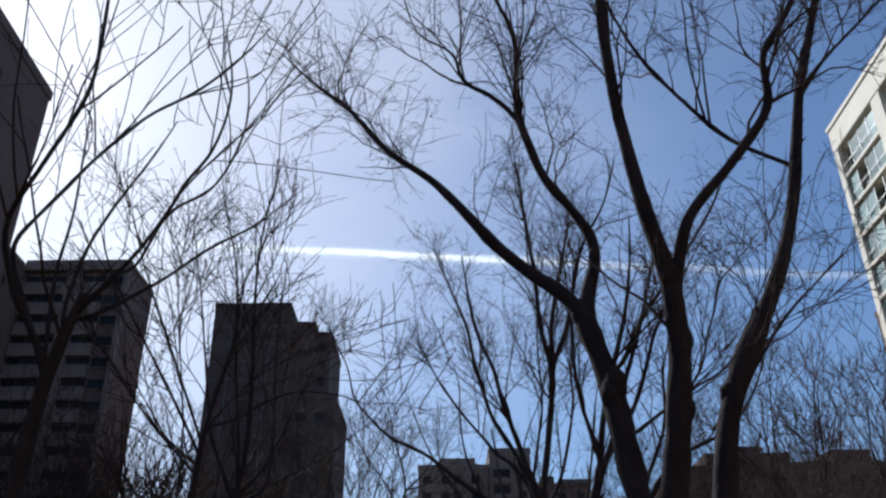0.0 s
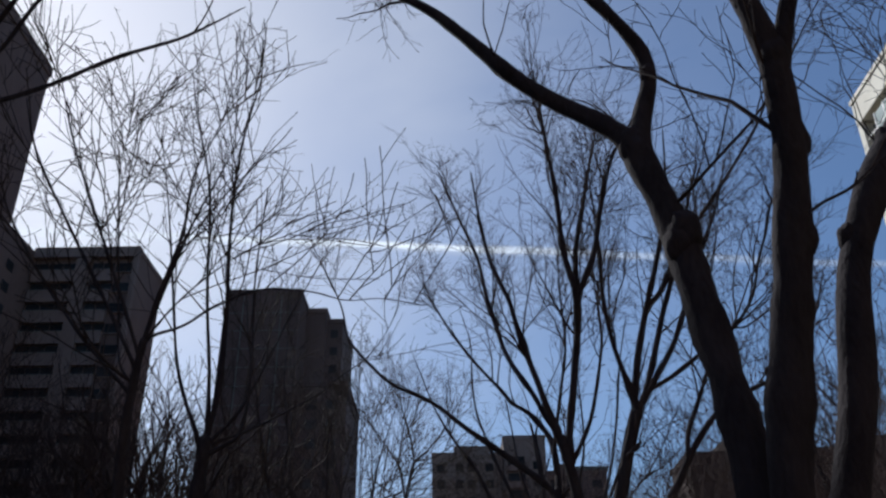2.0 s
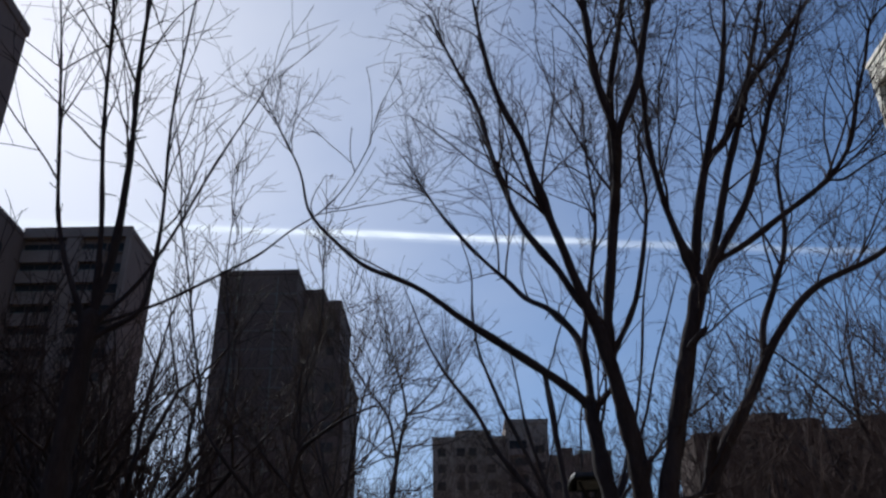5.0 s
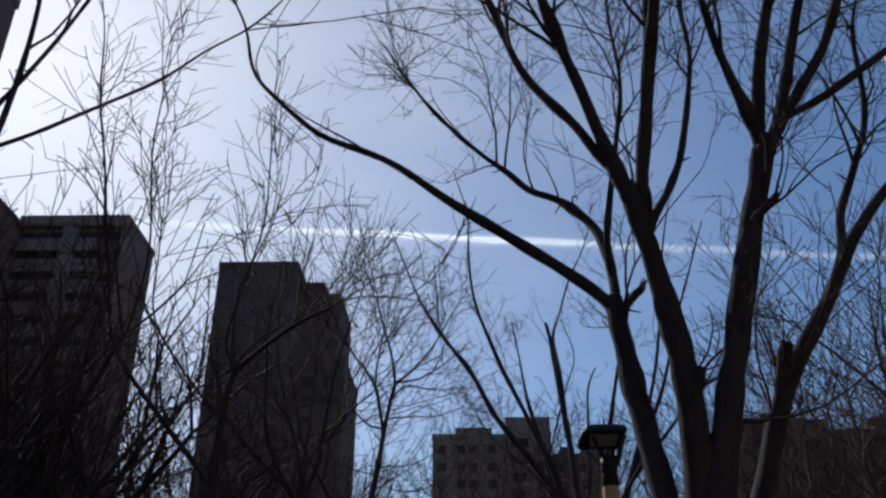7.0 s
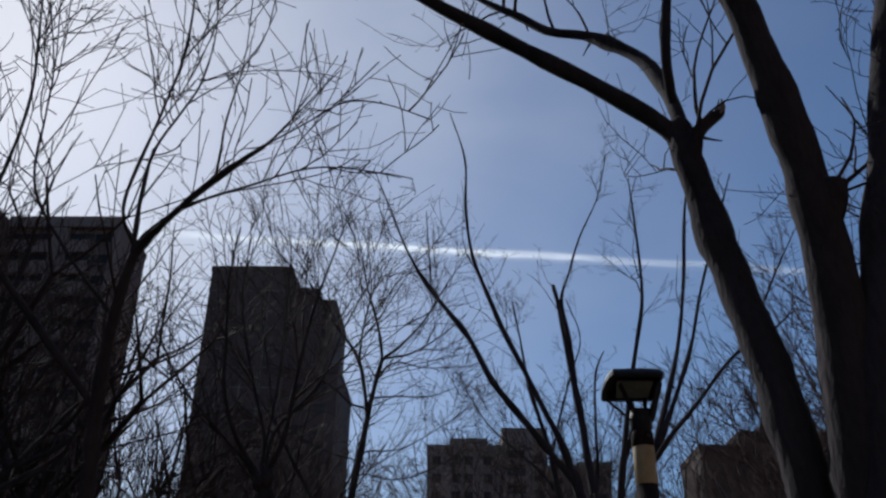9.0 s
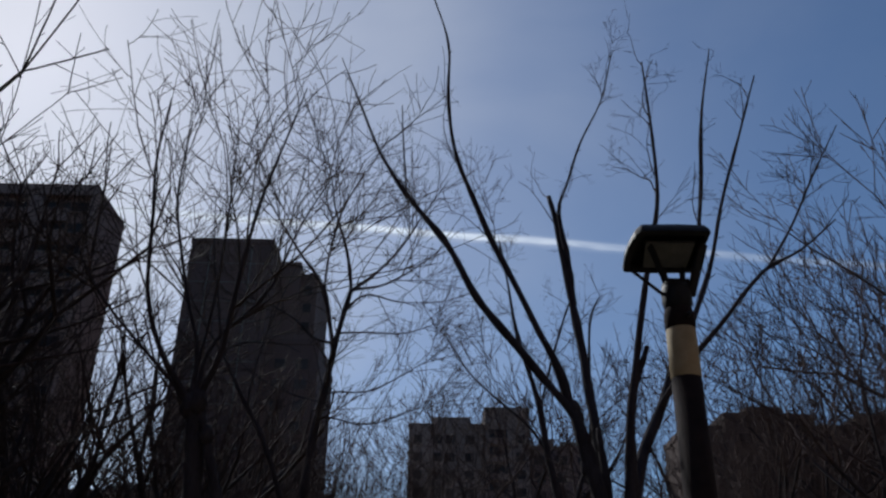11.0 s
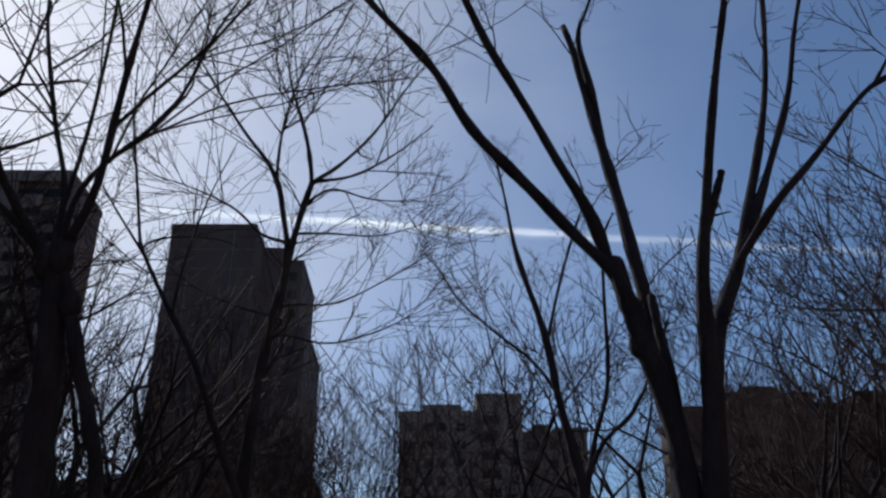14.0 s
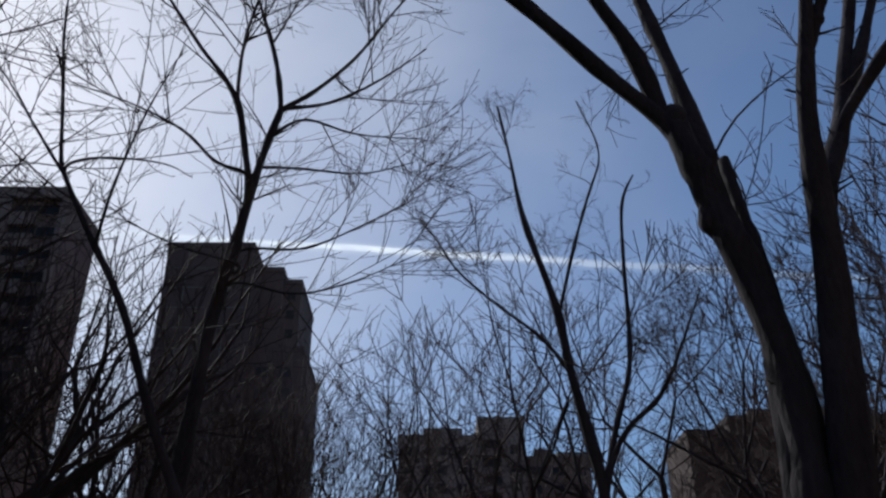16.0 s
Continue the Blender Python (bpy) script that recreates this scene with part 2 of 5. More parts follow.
def sprout(g, P, R, density, lo, hi, angle, up, n, wander, start=0.15, stop=1.0, thin=0.62, tip=0.0012, most=1.0, shrink=0.55):
    """Branches from the lines P: density to the metre, lo to hi metres long, bent upwards by up."""
    P, R = np.asarray(P), np.asarray(R)
    N, m, _ = P.shape
    length = np.linalg.norm(np.diff(P, axis=1), axis=2).sum(1)
    count = np.maximum(1 if density > 2 else 0, g.poisson(length * (stop - start) * density))
    idx = np.repeat(np.arange(N), count)
    s = g.uniform(start, stop, len(idx))
    f = s * (m - 1)
    i0 = np.minimum(f.astype(int), m - 2)
    w = (f - i0)[:, None]
    p = P[idx, i0] * (1 - w) + P[idx, i0 + 1] * w
    r = R[idx, i0] * (1 - w[:, 0]) + R[idx, i0 + 1] * w[:, 0]
    t = P[idx, i0 + 1] - P[idx, i0]
    t /= np.linalg.norm(t, axis=1, keepdims=True) + 1e-9
    side = g.normal(size=t.shape)
    side -= t * (side * t).sum(1, keepdims=True)
    side /= np.linalg.norm(side, axis=1, keepdims=True) + 1e-9
    ang = np.radians(g.uniform(angle[0], angle[1], len(idx)))[:, None]
    d = t * np.cos(ang) + side * np.sin(ang)
    if up > 0.3:
        d[:, 2] = np.where(d[:, 2] < 0, -0.6 * d[:, 2], d[:, 2])
    d[:, 2] += up * 0.6
    L = g.uniform(lo, hi, len(idx)) * (1 - shrink * s)
    step = (L / (n - 1))[:, None]
    out = [p]
    bend = g.normal(size=d.shape) * wander * 0.45
    for k in range(n - 1):
        d = d + bend + g.normal(size=d.shape) * wander * 0.75
        d[:, 2] += up / (n - 1)
        d /= np.linalg.norm(d, axis=1, keepdims=True)
        out.append(out[-1] + d * step)
    r0 = np.minimum(np.maximum(r * thin, tip * 1.3), most * (0.35 + 0.65 * L / hi))
    rad = r0[:, None] * (1 - np.linspace(0, 1, n)[None, :] ** 0.8) + tip * np.linspace(0, 1, n)[None, :]
    return np.stack(out, 1), rad


# each level: density to the metre, shortest, longest, angles, lift, wander, thickest
ZELKOVA = ((4.2, 0.7, 2.5, (20, 52), 0.55, 0.15, 0.018), (4.2, 0.4, 1.5, (25, 60), 0.32, 0.20, 0.0105), (5.0, 0.22, 0.8, (28, 65), 0.2, 0.22, 0.0056), (5.0, 0.10, 0.36, (30, 70), 0.1, 0.22, 0.0032))
UPRIGHT = ((2.3, 1.0, 2.9, (18, 58), 0.40, 0.085, 0.0130), (2.5, 0.7, 2.1, (22, 62), 0.28, 0.085, 0.0088), (1.5, 0.4, 1.2, (28, 70), 0.12, 0.10, 0.0052), (0.5, 0.12, 0.45, (30, 65), 0.05, 0.08, 0.0030))
FAN = ((2.6, 1.2, 2.9, (25, 72), 0.20, 0.045, 0.0165), (2.6, 0.6, 1.7, (22, 52), 0.16, 0.05, 0.0088), (1.5, 0.3, 0.9, (25, 55), 0.10, 0.07, 0.0050), (0.4, 0.12, 0.45, (30, 60), 0.05, 0.10, 0.0030))
BARE = ((1.2, 0.5, 1.8, (25, 60), 0.45, 0.17, 0.014), (4.0, 0.3, 1.1, (25, 62), 0.30, 0.20, 0.0082), (5.6, 0.18, 0.6, (28, 65), 0.18, 0.21, 0.0050), (5.4, 0.1, 0.32, (30, 70), 0.1, 0.21, 0.0030))


class Tree:
    def __init__(self, name, base, seed, label, category="tree", group="", girth=0.2, fork=1.9, style=ZELKOVA, twig=None):
        self.base, self.seed, self.style, self.twig = Vector(base), seed, style, twig or TWIG
        self.ob = thing(name, base, label, category, group)
        self.lines, self.girth, self.coarse, self.low, self.reach = [], girth, 1.0, None, 1.0
        self.fork = (base[0], base[1], fork, girth * 0.86)
        b = (base[0], base[1])
        pts, _ = spline([(*b, -0.1, girth * 1.7), (b[0] + 0.01, b[1], 0.12, girth * 1.25), (b[0], b[1] + 0.01, 0.6, girth), (b[0] - 0.01, b[1], fork * 0.75, girth * 0.92), (*b, fork + 0.12, girth * 0.72), (*b, fork + 0.34, girth * 0.42), (*b, fork + 0.46, girth * 0.06)], 26)
        self._put("trunk", pts, 16, 0.05)

    def _put(self, name, pts, sides, lump):
        p = pts.copy()
        p[:, :3] -= np.array(self.base)
        me = sweep(p[None, :, :3], p[None, :, 3], sides, name, BARK, lump, self.seed + len(self.lines))
        cap(me, sides, len(p) - 1)
        cap(me, sides, 0)
        return part(name, me, BARK, self.ob)

    def stem(self, *nodes):
        """A main stem: nodes of x, y, z, radius, joined to the trunk's top."""
        f, a = self.fork, nodes[0]
        low = (f[0] * 0.8 + a[0] * 0.2, f[1] * 0.8 + a[1] * 0.2, f[2] * 0.9, min(a[3] * 1.1, f[3]))
        self._limb("stem", (low, *nodes), self.low or (0.82 if len(nodes) < 8 else 0.55))
        end = self.lines[-1][0][-1]
        if end[3] > 0.045:
            self.burl(end[:3], end[3] * 1.02, 0.1)

    def limb(self, *nodes):
        """A limb that grows out of the wood of the nearest line below its first node."""
        first, root, best = np.array(nodes[0]), None, 0.45
        for pts, _ in self.lines:
            d = np.linalg.norm(pts[:, :3] - first[:3], axis=1) - 0.5 * pts[:, 3] + (pts[:, 2] > first[2] + 0.08)
            if d.min() < best:
                best, k = d.min(), d.argmin()
                back = np.linalg.norm(pts[: k + 1, :3] - pts[k, :3], axis=1)
                root = pts[np.abs(back - 0.12 - 1.6 * first[3]).argmin()]
        if root is not None and np.linalg.norm(root[:3] - first[:3]) > 0.05:
            nodes = ((*root[:3], min(first[3] * 1.05, root[3] * 0.85)), *nodes)
        self._limb("limb", nodes, 0.16)

    def _limb(self, name, nodes, start):
        pts, length = spline(nodes, 48)
        # swollen nodes and old branch collars along the limb
        g = np.random.RandomState(self.seed * 7 + len(self.lines))
        u = np.arange(48)
        pts = eased(pts, 5.0 * pts[:, 3].mean() / (length / 47))
        swell = 0.24 if pts[:, 3].mean() < 0.035 else 0.13
        for _ in range(int(2 + length * 2.2)):
            pts[:, 3] *= 1 + g.uniform(0.04, swell) * np.exp(-((u - g.uniform(2, 46)) / g.uniform(0.8, 1.6)) ** 2)
        self._put(name, pts, 12, 0.06)
        self.lines.append((pts, start))

    def knob(self, x, y, z, r):
        """A healed pruning wound, set against the nearest stem."""
        at, near, best = np.array((x, y, z)), None, 1e9
        for pts, _ in self.lines:
            d = np.linalg.norm(pts[:, :3] - at, axis=1) + (pts[:, 3] < 0.04)
            if d.min() < best:
                best, near = d.min(), pts[d.argmin()]
        way = (at - near[:3]) / (best + 1e-6)
        self.burl(near[:3] + way * near[3] * 0.6, r * 0.85, 0.25)

    def burl(self, at, r, lump):
        bm = bmesh.new()
        bmesh.ops.create_icosphere(bm, subdivisions=3, radius=r)
        for v in bm.verts:
            k = 1 + lump * noise.noise(v.co * (1.5 / r) + Vector(at)) + 0.05 * noise.noise(v.co * 60)
            v.co = Vector((v.co.x * k, v.co.y * k, v.co.z * k * 1.6))
        for fc in bm.faces:
            fc.smooth = True
        bmesh.ops.translate(bm, verts=bm.verts, vec=Vector(at) - self.base)
        part("burl", bm, BARK, self.ob)

    def crown(self, thick=1.0):
        """Branches as single parts, then ever finer twigs, joined."""
        g = np.random.RandomState(self.seed)
        base = np.array(self.base)
        P = np.stack([p[np.linspace(int(s * (len(p) - 1)), len(p) - 1, 20).astype(int)] for p, s in self.lines])
        P, R = P[..., :3] - base, P[..., 3]
        whole = np.stack([p[np.linspace(4, len(p) - 1, 24).astype(int)] for p, s in self.lines])
        q, r = sprout(g, whole[..., :3] - base, whole[..., 3], 3.0, 0.05, 0.2, (45, 85), 0.1, 4, 0.12, thin=0.4, tip=0.004, most=0.016)
        tagged(part("spur_mass", sweep(q, r, 5, "spur", BARK), BARK, self.ob), kind="stuff")
        for k, (name, count, sides, tip) in enumerate((("branch", 9, 5, 0.0032), ("branchlet_mass", 7, 4, 0.0026), ("twig_mass", 6, 3, 0.0021), ("fine_twig_mass", 4, 3, 0.0017))):
            dens, lo, hi, angle, up, wander, most = self.style[k]
            P, R = sprout(g, P, R, dens * thick / self.reach, lo * self.reach, hi * self.reach, angle, up, count, wander, most=most * self.coarse, tip=tip * self.coarse)
            if k == 0:
                for q, r in zip(P, R):
                    part("branch", sweep(q[None], r[None], sides, "branch", self.twig), self.twig, self.ob)
            else:
                tagged(part(name, sweep(P, R, sides, name, self.twig), self.twig, self.ob), kind="stuff")
        return self.ob


# ---- ground ----
gm = bmesh.new()
for ring, (radius, count) in enumerate(((0, 1), (12, 24), (40, 24), (150, 24), (600, 24), (2600, 24))):
    if ring == 0:
        last = [gm.verts.new((0, 10, 0))]
        continue
    now = [gm.verts.new((radius * math.cos(k * math.tau / count), 10 + radius * math.sin(k * math.tau / count), 0)) for k in range(count)]
    for k in range(count):
        j = (k + 1) % count
        gm.faces.new((last[0], now[k], now[j]) if len(last) == 1 else (last[k], now[k], now[j], last[j]))
    last = now
ground = part("ground", gm, SOIL, None)
tagged(ground, "bare winter soil with dry grass in a park", "ground", kind="structure")


# ---- buildings ----
def wall_block(house, x0, x1, y0, y1, z1, mat=CONCRETE, parapet=0.9, label=""):
    """A storeyed block: its body, and a roof edge with a coping."""
    w = part("wall", box(x0, x1, y0, y1, 0, z1 - parapet, 0.05), mat, house, label)
    rim = bmesh.new()
    t = 0.35
    for a in ((x0 - 0.12, x1 + 0.12, y0 - 0.12, y0 + t), (x0 - 0.12, x1 + 0.12, y1 - t, y1 + 0.12), (x0 - 0.12, x0 + t, y0 + t, y1 - t), (x1 - t, x1 + 0.12, y0 + t, y1 - t)):
        box(*a, z1 - parapet, z1, 0.06, rim)
    part("parapet", rim, mat, house)
    part("roof", box(x0 + t, x1 - t, y0 + t, y1 - t, z1 - parapet, z1 - parapet + 0.1), ROOF, house)
    return w


SHARED = {}


def piece(name, size, at, mat, parent, bevel=0.03):
    """A repeated piece; alike pieces share one mesh."""
    key = (name, tuple(round(s, 3) for s in size), mat.name)
    if key not in SHARED:
        SHARED[key] = box_mesh(name, size, mat, bevel)
    ob = part(name, SHARED[key], mat, parent)
    ob.location = at
    return ob


def balcony_bays(house, x0, x1, y, tops, height, depth=0.7, panes=3, mat=BAND):
    """Parapet strips proud of a front at y, with glazed strips set back between them."""
    for z in tops:
        piece("balcony_parapet", (x1 - x0, depth, height), ((x0 + x1) / 2, y - depth / 2, z - height / 2), mat, house, 0.05)
        w = (x1 - x0) / panes
        for k in range(panes):
            piece("window", (w - 0.14, 0.08, 1.3), (x0 + w * (k + 0.5), y - 0.12, z + 0.68), GLASS_DARK, house, 0.0)
        piece("window_rail", (x1 - x0, 0.06, 0.09), ((x0 + x1) / 2, y - depth + 0.08, z + 0.06), ROOF, house, 0.0)


FLOOR = 3.4

# slab with a blank end and balcony strips
slab = thing("apartment_building", (-60, 126, 0), "tall brown-grey concrete apartment slab with balcony strips, backlit", "apartment building")
slab.location = (0, 0, 0)
wall_block(slab, -65, -48.7, 120.7, 131.6, 66.0, CONCRETE_DARK)
wall_block(slab, -84, -65.05, 92, 131.6, 65.4, CONCRETE_DARK)
tops = [62.2 - FLOOR * k for k in range(17)]
balcony_bays(slab, -64.8, -58.2, 120.7, tops, 1.95, 0.75, 3)
balcony_bays(slab, -55.9, -52.3, 120.7, tops, 1.95, 0.75, 2)
part("pier", box(-58.15, -55.95, 119.8, 120.68, 0, 64.2, 0.05), BAND, slab)
part("pier", box(-49.3, -48.6, 119.75, 120.68, 0, 65.0, 0.05), BAND, slab)
for z in tops:
    piece("window", (2.4, 0.08, 1.5), (-50.9, 120.62, z + 0.6), GLASS_DARK, slab, 0)
    piece("window_sill", (2.7, 0.3, 0.16), (-50.9, 120.55, z - 0.25), BAND, slab)
part("eaves_band", box(-65, -48.5, 119.7, 120.68, 64.3, 66.05, 0.06), BAND, slab)
part("stair_head", box(-60.5, -58.7, 123, 127, 65, 67.0, 0.08), CONCRETE_DARK, slab)
for z in [60 - FLOOR * k for k in range(15)]:
    for y in (96, 100.5, 105, 109.5, 114):
        piece("side_window", (0.08, 1.9, 1.5), (-64.98, y, z), GLASS_DARK, slab, 0)

# nearer block, seen past its corner
near_block = thing("apartment_building", (0, 0, 0), "dark shaded concrete apartment block with a plain end wall", "apartment building")
wall_block(near_block, -52, -32, 20, 56.2, 47.6, CONCRETE)
for z in [43 - 3.1 * k for k in range(13)]:
    for y in (24, 30, 36, 42, 48):
        piece("side_window", (0.08, 2.2, 1.5), (-31.98, y, z), GLASS_DARK, near_block, 0)

# tower of stepped blocks
tower = thing("apartment_tower", (0, 0, 0), "tall grey-brown concrete tower with stepped roof blocks, backlit", "apartment building")
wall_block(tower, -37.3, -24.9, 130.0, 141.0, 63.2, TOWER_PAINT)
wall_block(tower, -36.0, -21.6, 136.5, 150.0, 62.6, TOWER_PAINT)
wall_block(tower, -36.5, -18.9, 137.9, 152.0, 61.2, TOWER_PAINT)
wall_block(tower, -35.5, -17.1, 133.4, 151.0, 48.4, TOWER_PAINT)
for z in [59 - 3.1 * k for k in range(17)]:
    piece("joint_strip", (12.5, 0.05, 0.10), (-31.1, 129.98, z), ROOF, tower, 0)
    if z > 50:
        piece("window", (1.2, 0.08, 1.4), (-20.3, 137.84, z - 0.6), GLASS_DULL, tower, 0)
for z in [44.5 - 3.1 * k for k in range(13)]:
    for x in (-22.6, -19.4):
        piece("window", (1.7, 0.08, 1.5), (x, 133.34, z), GLASS_DULL, tower, 0)
for x in (-34.2, -28.0):
    part("downpipe", box(x - 0.07, x + 0.07, 129.84, 129.98, 0, 62, 0.02), ROOF, tower)

# lower tower group beyond the trees
group_house = thing("apartment_building", (0, 0, 0), "distant brown-grey concrete apartment building with a stepped roof", "apartment building")
wall_block(group_house, -4.6, 8.8, 165, 178, 45.2, CONCRETE_HAZED)
wall_block(group_house, 8.9, 16.8, 163.8, 178, 48.0, CONCRETE_HAZED)
wall_block(group_house, 16.9, 28.2, 166, 178, 41.8, CONCRETE)
part("roof_house", box(-0.5, 6.4, 167, 175, 44, 47.0, 0.1), CONCRETE_HAZED, group_house)
part("roof_house", box(19, 21.6, 168, 174, 41, 43.6, 0.1), CONCRETE_DARK, group_house)
part("roof_cover", box(22.4, 28.6, 165.7, 178.2, 41.8, 42.5, 0.1), ROOF, group_house, "dull green roof covering")
for z in [42.3 - 3.1 * k for k in range(12)]:
    for x in (-2.9, 0.6, 2.8, 6.2):
        piece("window", (1.5, 0.08, 1.5), (x, 164.94, z), GLASS_DARK, group_house, 0)
    piece("balcony_parapet", (3.4, 0.7, 1.2), (11.2, 163.4, z - 0.6), BAND, group_house, 0.05)
    piece("window", (3.2, 0.08, 1.5), (11.2, 163.72, z + 0.9), GLASS_DARK, group_house, 0)
    piece("window", (1.6, 0.08, 1.5), (15.1, 163.74, z), GLASS_DARK, group_house, 0)
    if z < 40:
        for x in (18.6, 22.5, 26.3):
            piece("window", (1.9, 0.08, 1.5), (x, 165.94, z), GLASS_DARK, group_house, 0)

# broad block behind the trees on the other side
broad = thing("apartment_building", (0, 0, 0), "wide brown concrete building behind bare trees, backlit", "apartment building")
wall_block(broad, 34.2, 39.5, 129.6, 141, 35.4, CONCRETE_DEEP)
wall_block(broad, 39.55, 52.0, 128.6, 142, 37.0, CONCRETE_DEEP)
wall_block(broad, 52.05, 70.0, 129.4, 142, 35.8, CONCRETE_DEEP)
wall_block(broad, 70.05, 88, 128.6, 142, 37.2, CONCRETE_DEEP)
part("roof_house", box(44, 49, 132, 138, 36, 39.0, 0.1), CONCRETE_DEEP, broad)
part("roof_house", box(60, 66, 132, 138, 35, 38.4, 0.1), CONCRETE_DEEP, broad)
for z in [33.4 - 3.1 * k for k in range(10)]:
    for x in range(42, 88, 4):
        piece("window", (2.0, 0.08, 1.5), (x, 129.34 if 52 < x < 70 else 128.54, z), GLASS_DARK, broad, 0)

# low building at the end of the park
annex = thing("low_building", (0, 0, 0), "low dark building with a flat roof and small hood", "building")
wall_block(annex, -62, -9.0, 90, 104, 17.2, CONCRETE_DARK, 0.5)
hood = bmesh.new()
c = [hood.verts.new(p) for p in ((-29.2, 91, 17.2), (-24.6, 91, 17.2), (-24.6, 97, 17.2), (-29.2, 97, 17.2), (-28.0, 92.4, 18.3), (-25.6, 92.4, 18.3), (-25.6, 95.6, 18.3), (-28.0, 95.6, 18.3))]
for q in ((0, 1, 5, 4), (1, 2, 6, 5), (2, 3, 7, 6), (3, 0, 4, 7), (4, 5, 6, 7)):
    hood.faces.new([c[k] for k in q])
part("roof_hood", hood, ROOF, annex)

# sunlit cream block with recessed glazed balconies
cream = thing("apartment_building", (0, 0, 0), "cream-rendered apartment building with recessed glazed balconies, sunlit", "apartment building")
CX, PITCH = 39.6, 3.28
part("wall", box(CX + 1.7, CX + 14, 28, 71.5, 0, 53.0, 0.05), CREAM, cream)
part("roof_edge", box(CX - 0.05, CX + 14, 28, 71.62, 51.55, 54.5, 0.10), CREAM, cream)
part("pier", box(CX, CX + 1.69, 70.75, 71.6, 0, 51.5, 0.05), CREAM, cream)
for y in (61.6, 51.6, 41.6, 31.6):
    part("pier", box(CX, CX + 1.69, y, y + 1.7, 0, 51.5, 0.05), CREAM, cream)
part("cornice", box(CX - 0.18, CX - 0.06, 28, 71.7, 54.1, 54.55, 0.03), CREAM, cream)
g = np.random.RandomState(5)
for k in range(15):
    z = 51.5 - PITCH * (k + 1)
    for y0, y1 in ((63.32, 70.73), (53.32, 61.58), (43.32, 51.58)):
        wide = y1 - y0
        piece("balcony_slab", (1.6, wide, 0.34), (CX + 0.85, (y0 + y1) / 2, z), CREAM, cream, 0.04)
        piece("balcony_rail", (0.05, wide, 0.06), (CX + 0.12, (y0 + y1) / 2, z + 1.15), FRAME, cream, 0)
        n = 4
        for j in range(n):
            y = y0 + wide * (j + 0.5) / n
            lit = g.uniform() < 0.72
            piece("window", (0.06, wide / n - 0.12, 2.55), (CX + 0.35 + (0 if lit else 0.7), y, z + 1.55), GLASS_TEAL if lit else GLASS_DARK, cream, 0)
            piece("window_frame", (0.10, 0.09, 2.85), (CX + 0.32, y0 + wide * j / n + 0.05, z + 1.58), FRAME, cream, 0)
            if g.uniform() < 0.5:
                piece("stored_things", (0.4, 0.7, 0.5 + 0.3 * (j % 3)), (CX + 0.75, y, z + 0.55), CLUTTER, cream, 0.05)

# unseen plain blocks added behind and beside the walk to cut ambient sky light
for x0, x1, y0, y1, top in ((-60, 70, -62, -48, 58.0), (-96, -82, -46, 90, 56.0), (66, 80, -46, 120, 56.0)):
    closing = thing("apartment_building", (0, 0, 0), "unseen plain concrete slab, added to cut the sky light", "apartment building")
    wall_block(closing, x0, x1, y0, y1, top, CONCRETE)

# ---- lamp post ----
def ring_mesh(profile, sides=28):
    """A turned form from (radius, height) pairs."""
    bm = bmesh.new()
    rows = [[bm.verts.new((r * math.cos(k * math.tau / sides), r * math.sin(k * math.tau / sides), z)) for k in range(sides)] for r, z in profile]
    for a, b in zip(rows, rows[1:]):
        for k in range(sides):
            f = bm.faces.new((a[k], a[(k + 1) % sides], b[(k + 1) % sides], b[k]))
            f.smooth = True
    bm.faces.new(rows[-1])
    bm.faces.new(rows[0][::-1])
    return bm


LX, LY = 2.10, 19.22
lamp = thing("street_lamp", (LX, LY, 0), "dark park lamp, flat tilted head, brown pole with cream band", "street lamp")
part("base_plate", ring_mesh([(0.24, -0.02), (0.24, 0.05), (0.2, 0.07), (0.13, 0.09), (0.13, 0.3)]), LAMP_METAL, lamp)
part("pole", ring_mesh([(0.108, 0.2), (0.106, 1.2), (0.104, 2.4), (0.10, 3.53)]), POLE_BROWN, lamp)
part("pole_band", ring_mesh([(0.098, 3.52), (0.103, 3.535), (0.10, 3.88), (0.096, 3.89)]), POLE_CREAM, lamp, "cream-painted band round the pole")
part("pole_top", ring_mesh([(0.098, 3.875), (0.105, 3.885), (0.105, 3.98), (0.10, 4.0), (0.092, 4.03), (0.085, 4.04)]), POLE_BROWN, lamp)
neck = part("neck", ring_mesh([(0.088, 4.02), (0.098, 4.05), (0.104, 4.09), (0.104, 4.17), (0.095, 4.205), (0.06, 4.215)]), LAMP_METAL, lamp)
bolt = ring_mesh([(0.016, 0), (0.016, 0.03), (0.01, 0.035)], 10)
bmesh.ops.rotate(bolt, verts=bolt.verts, matrix=Matrix.Rotation(radians(90), 3, "X"))
bmesh.ops.translate(bolt, verts=bolt.verts, vec=(0.03, -0.105, 3.95))
part("bolt", bolt, LAMP_METAL, lamp)


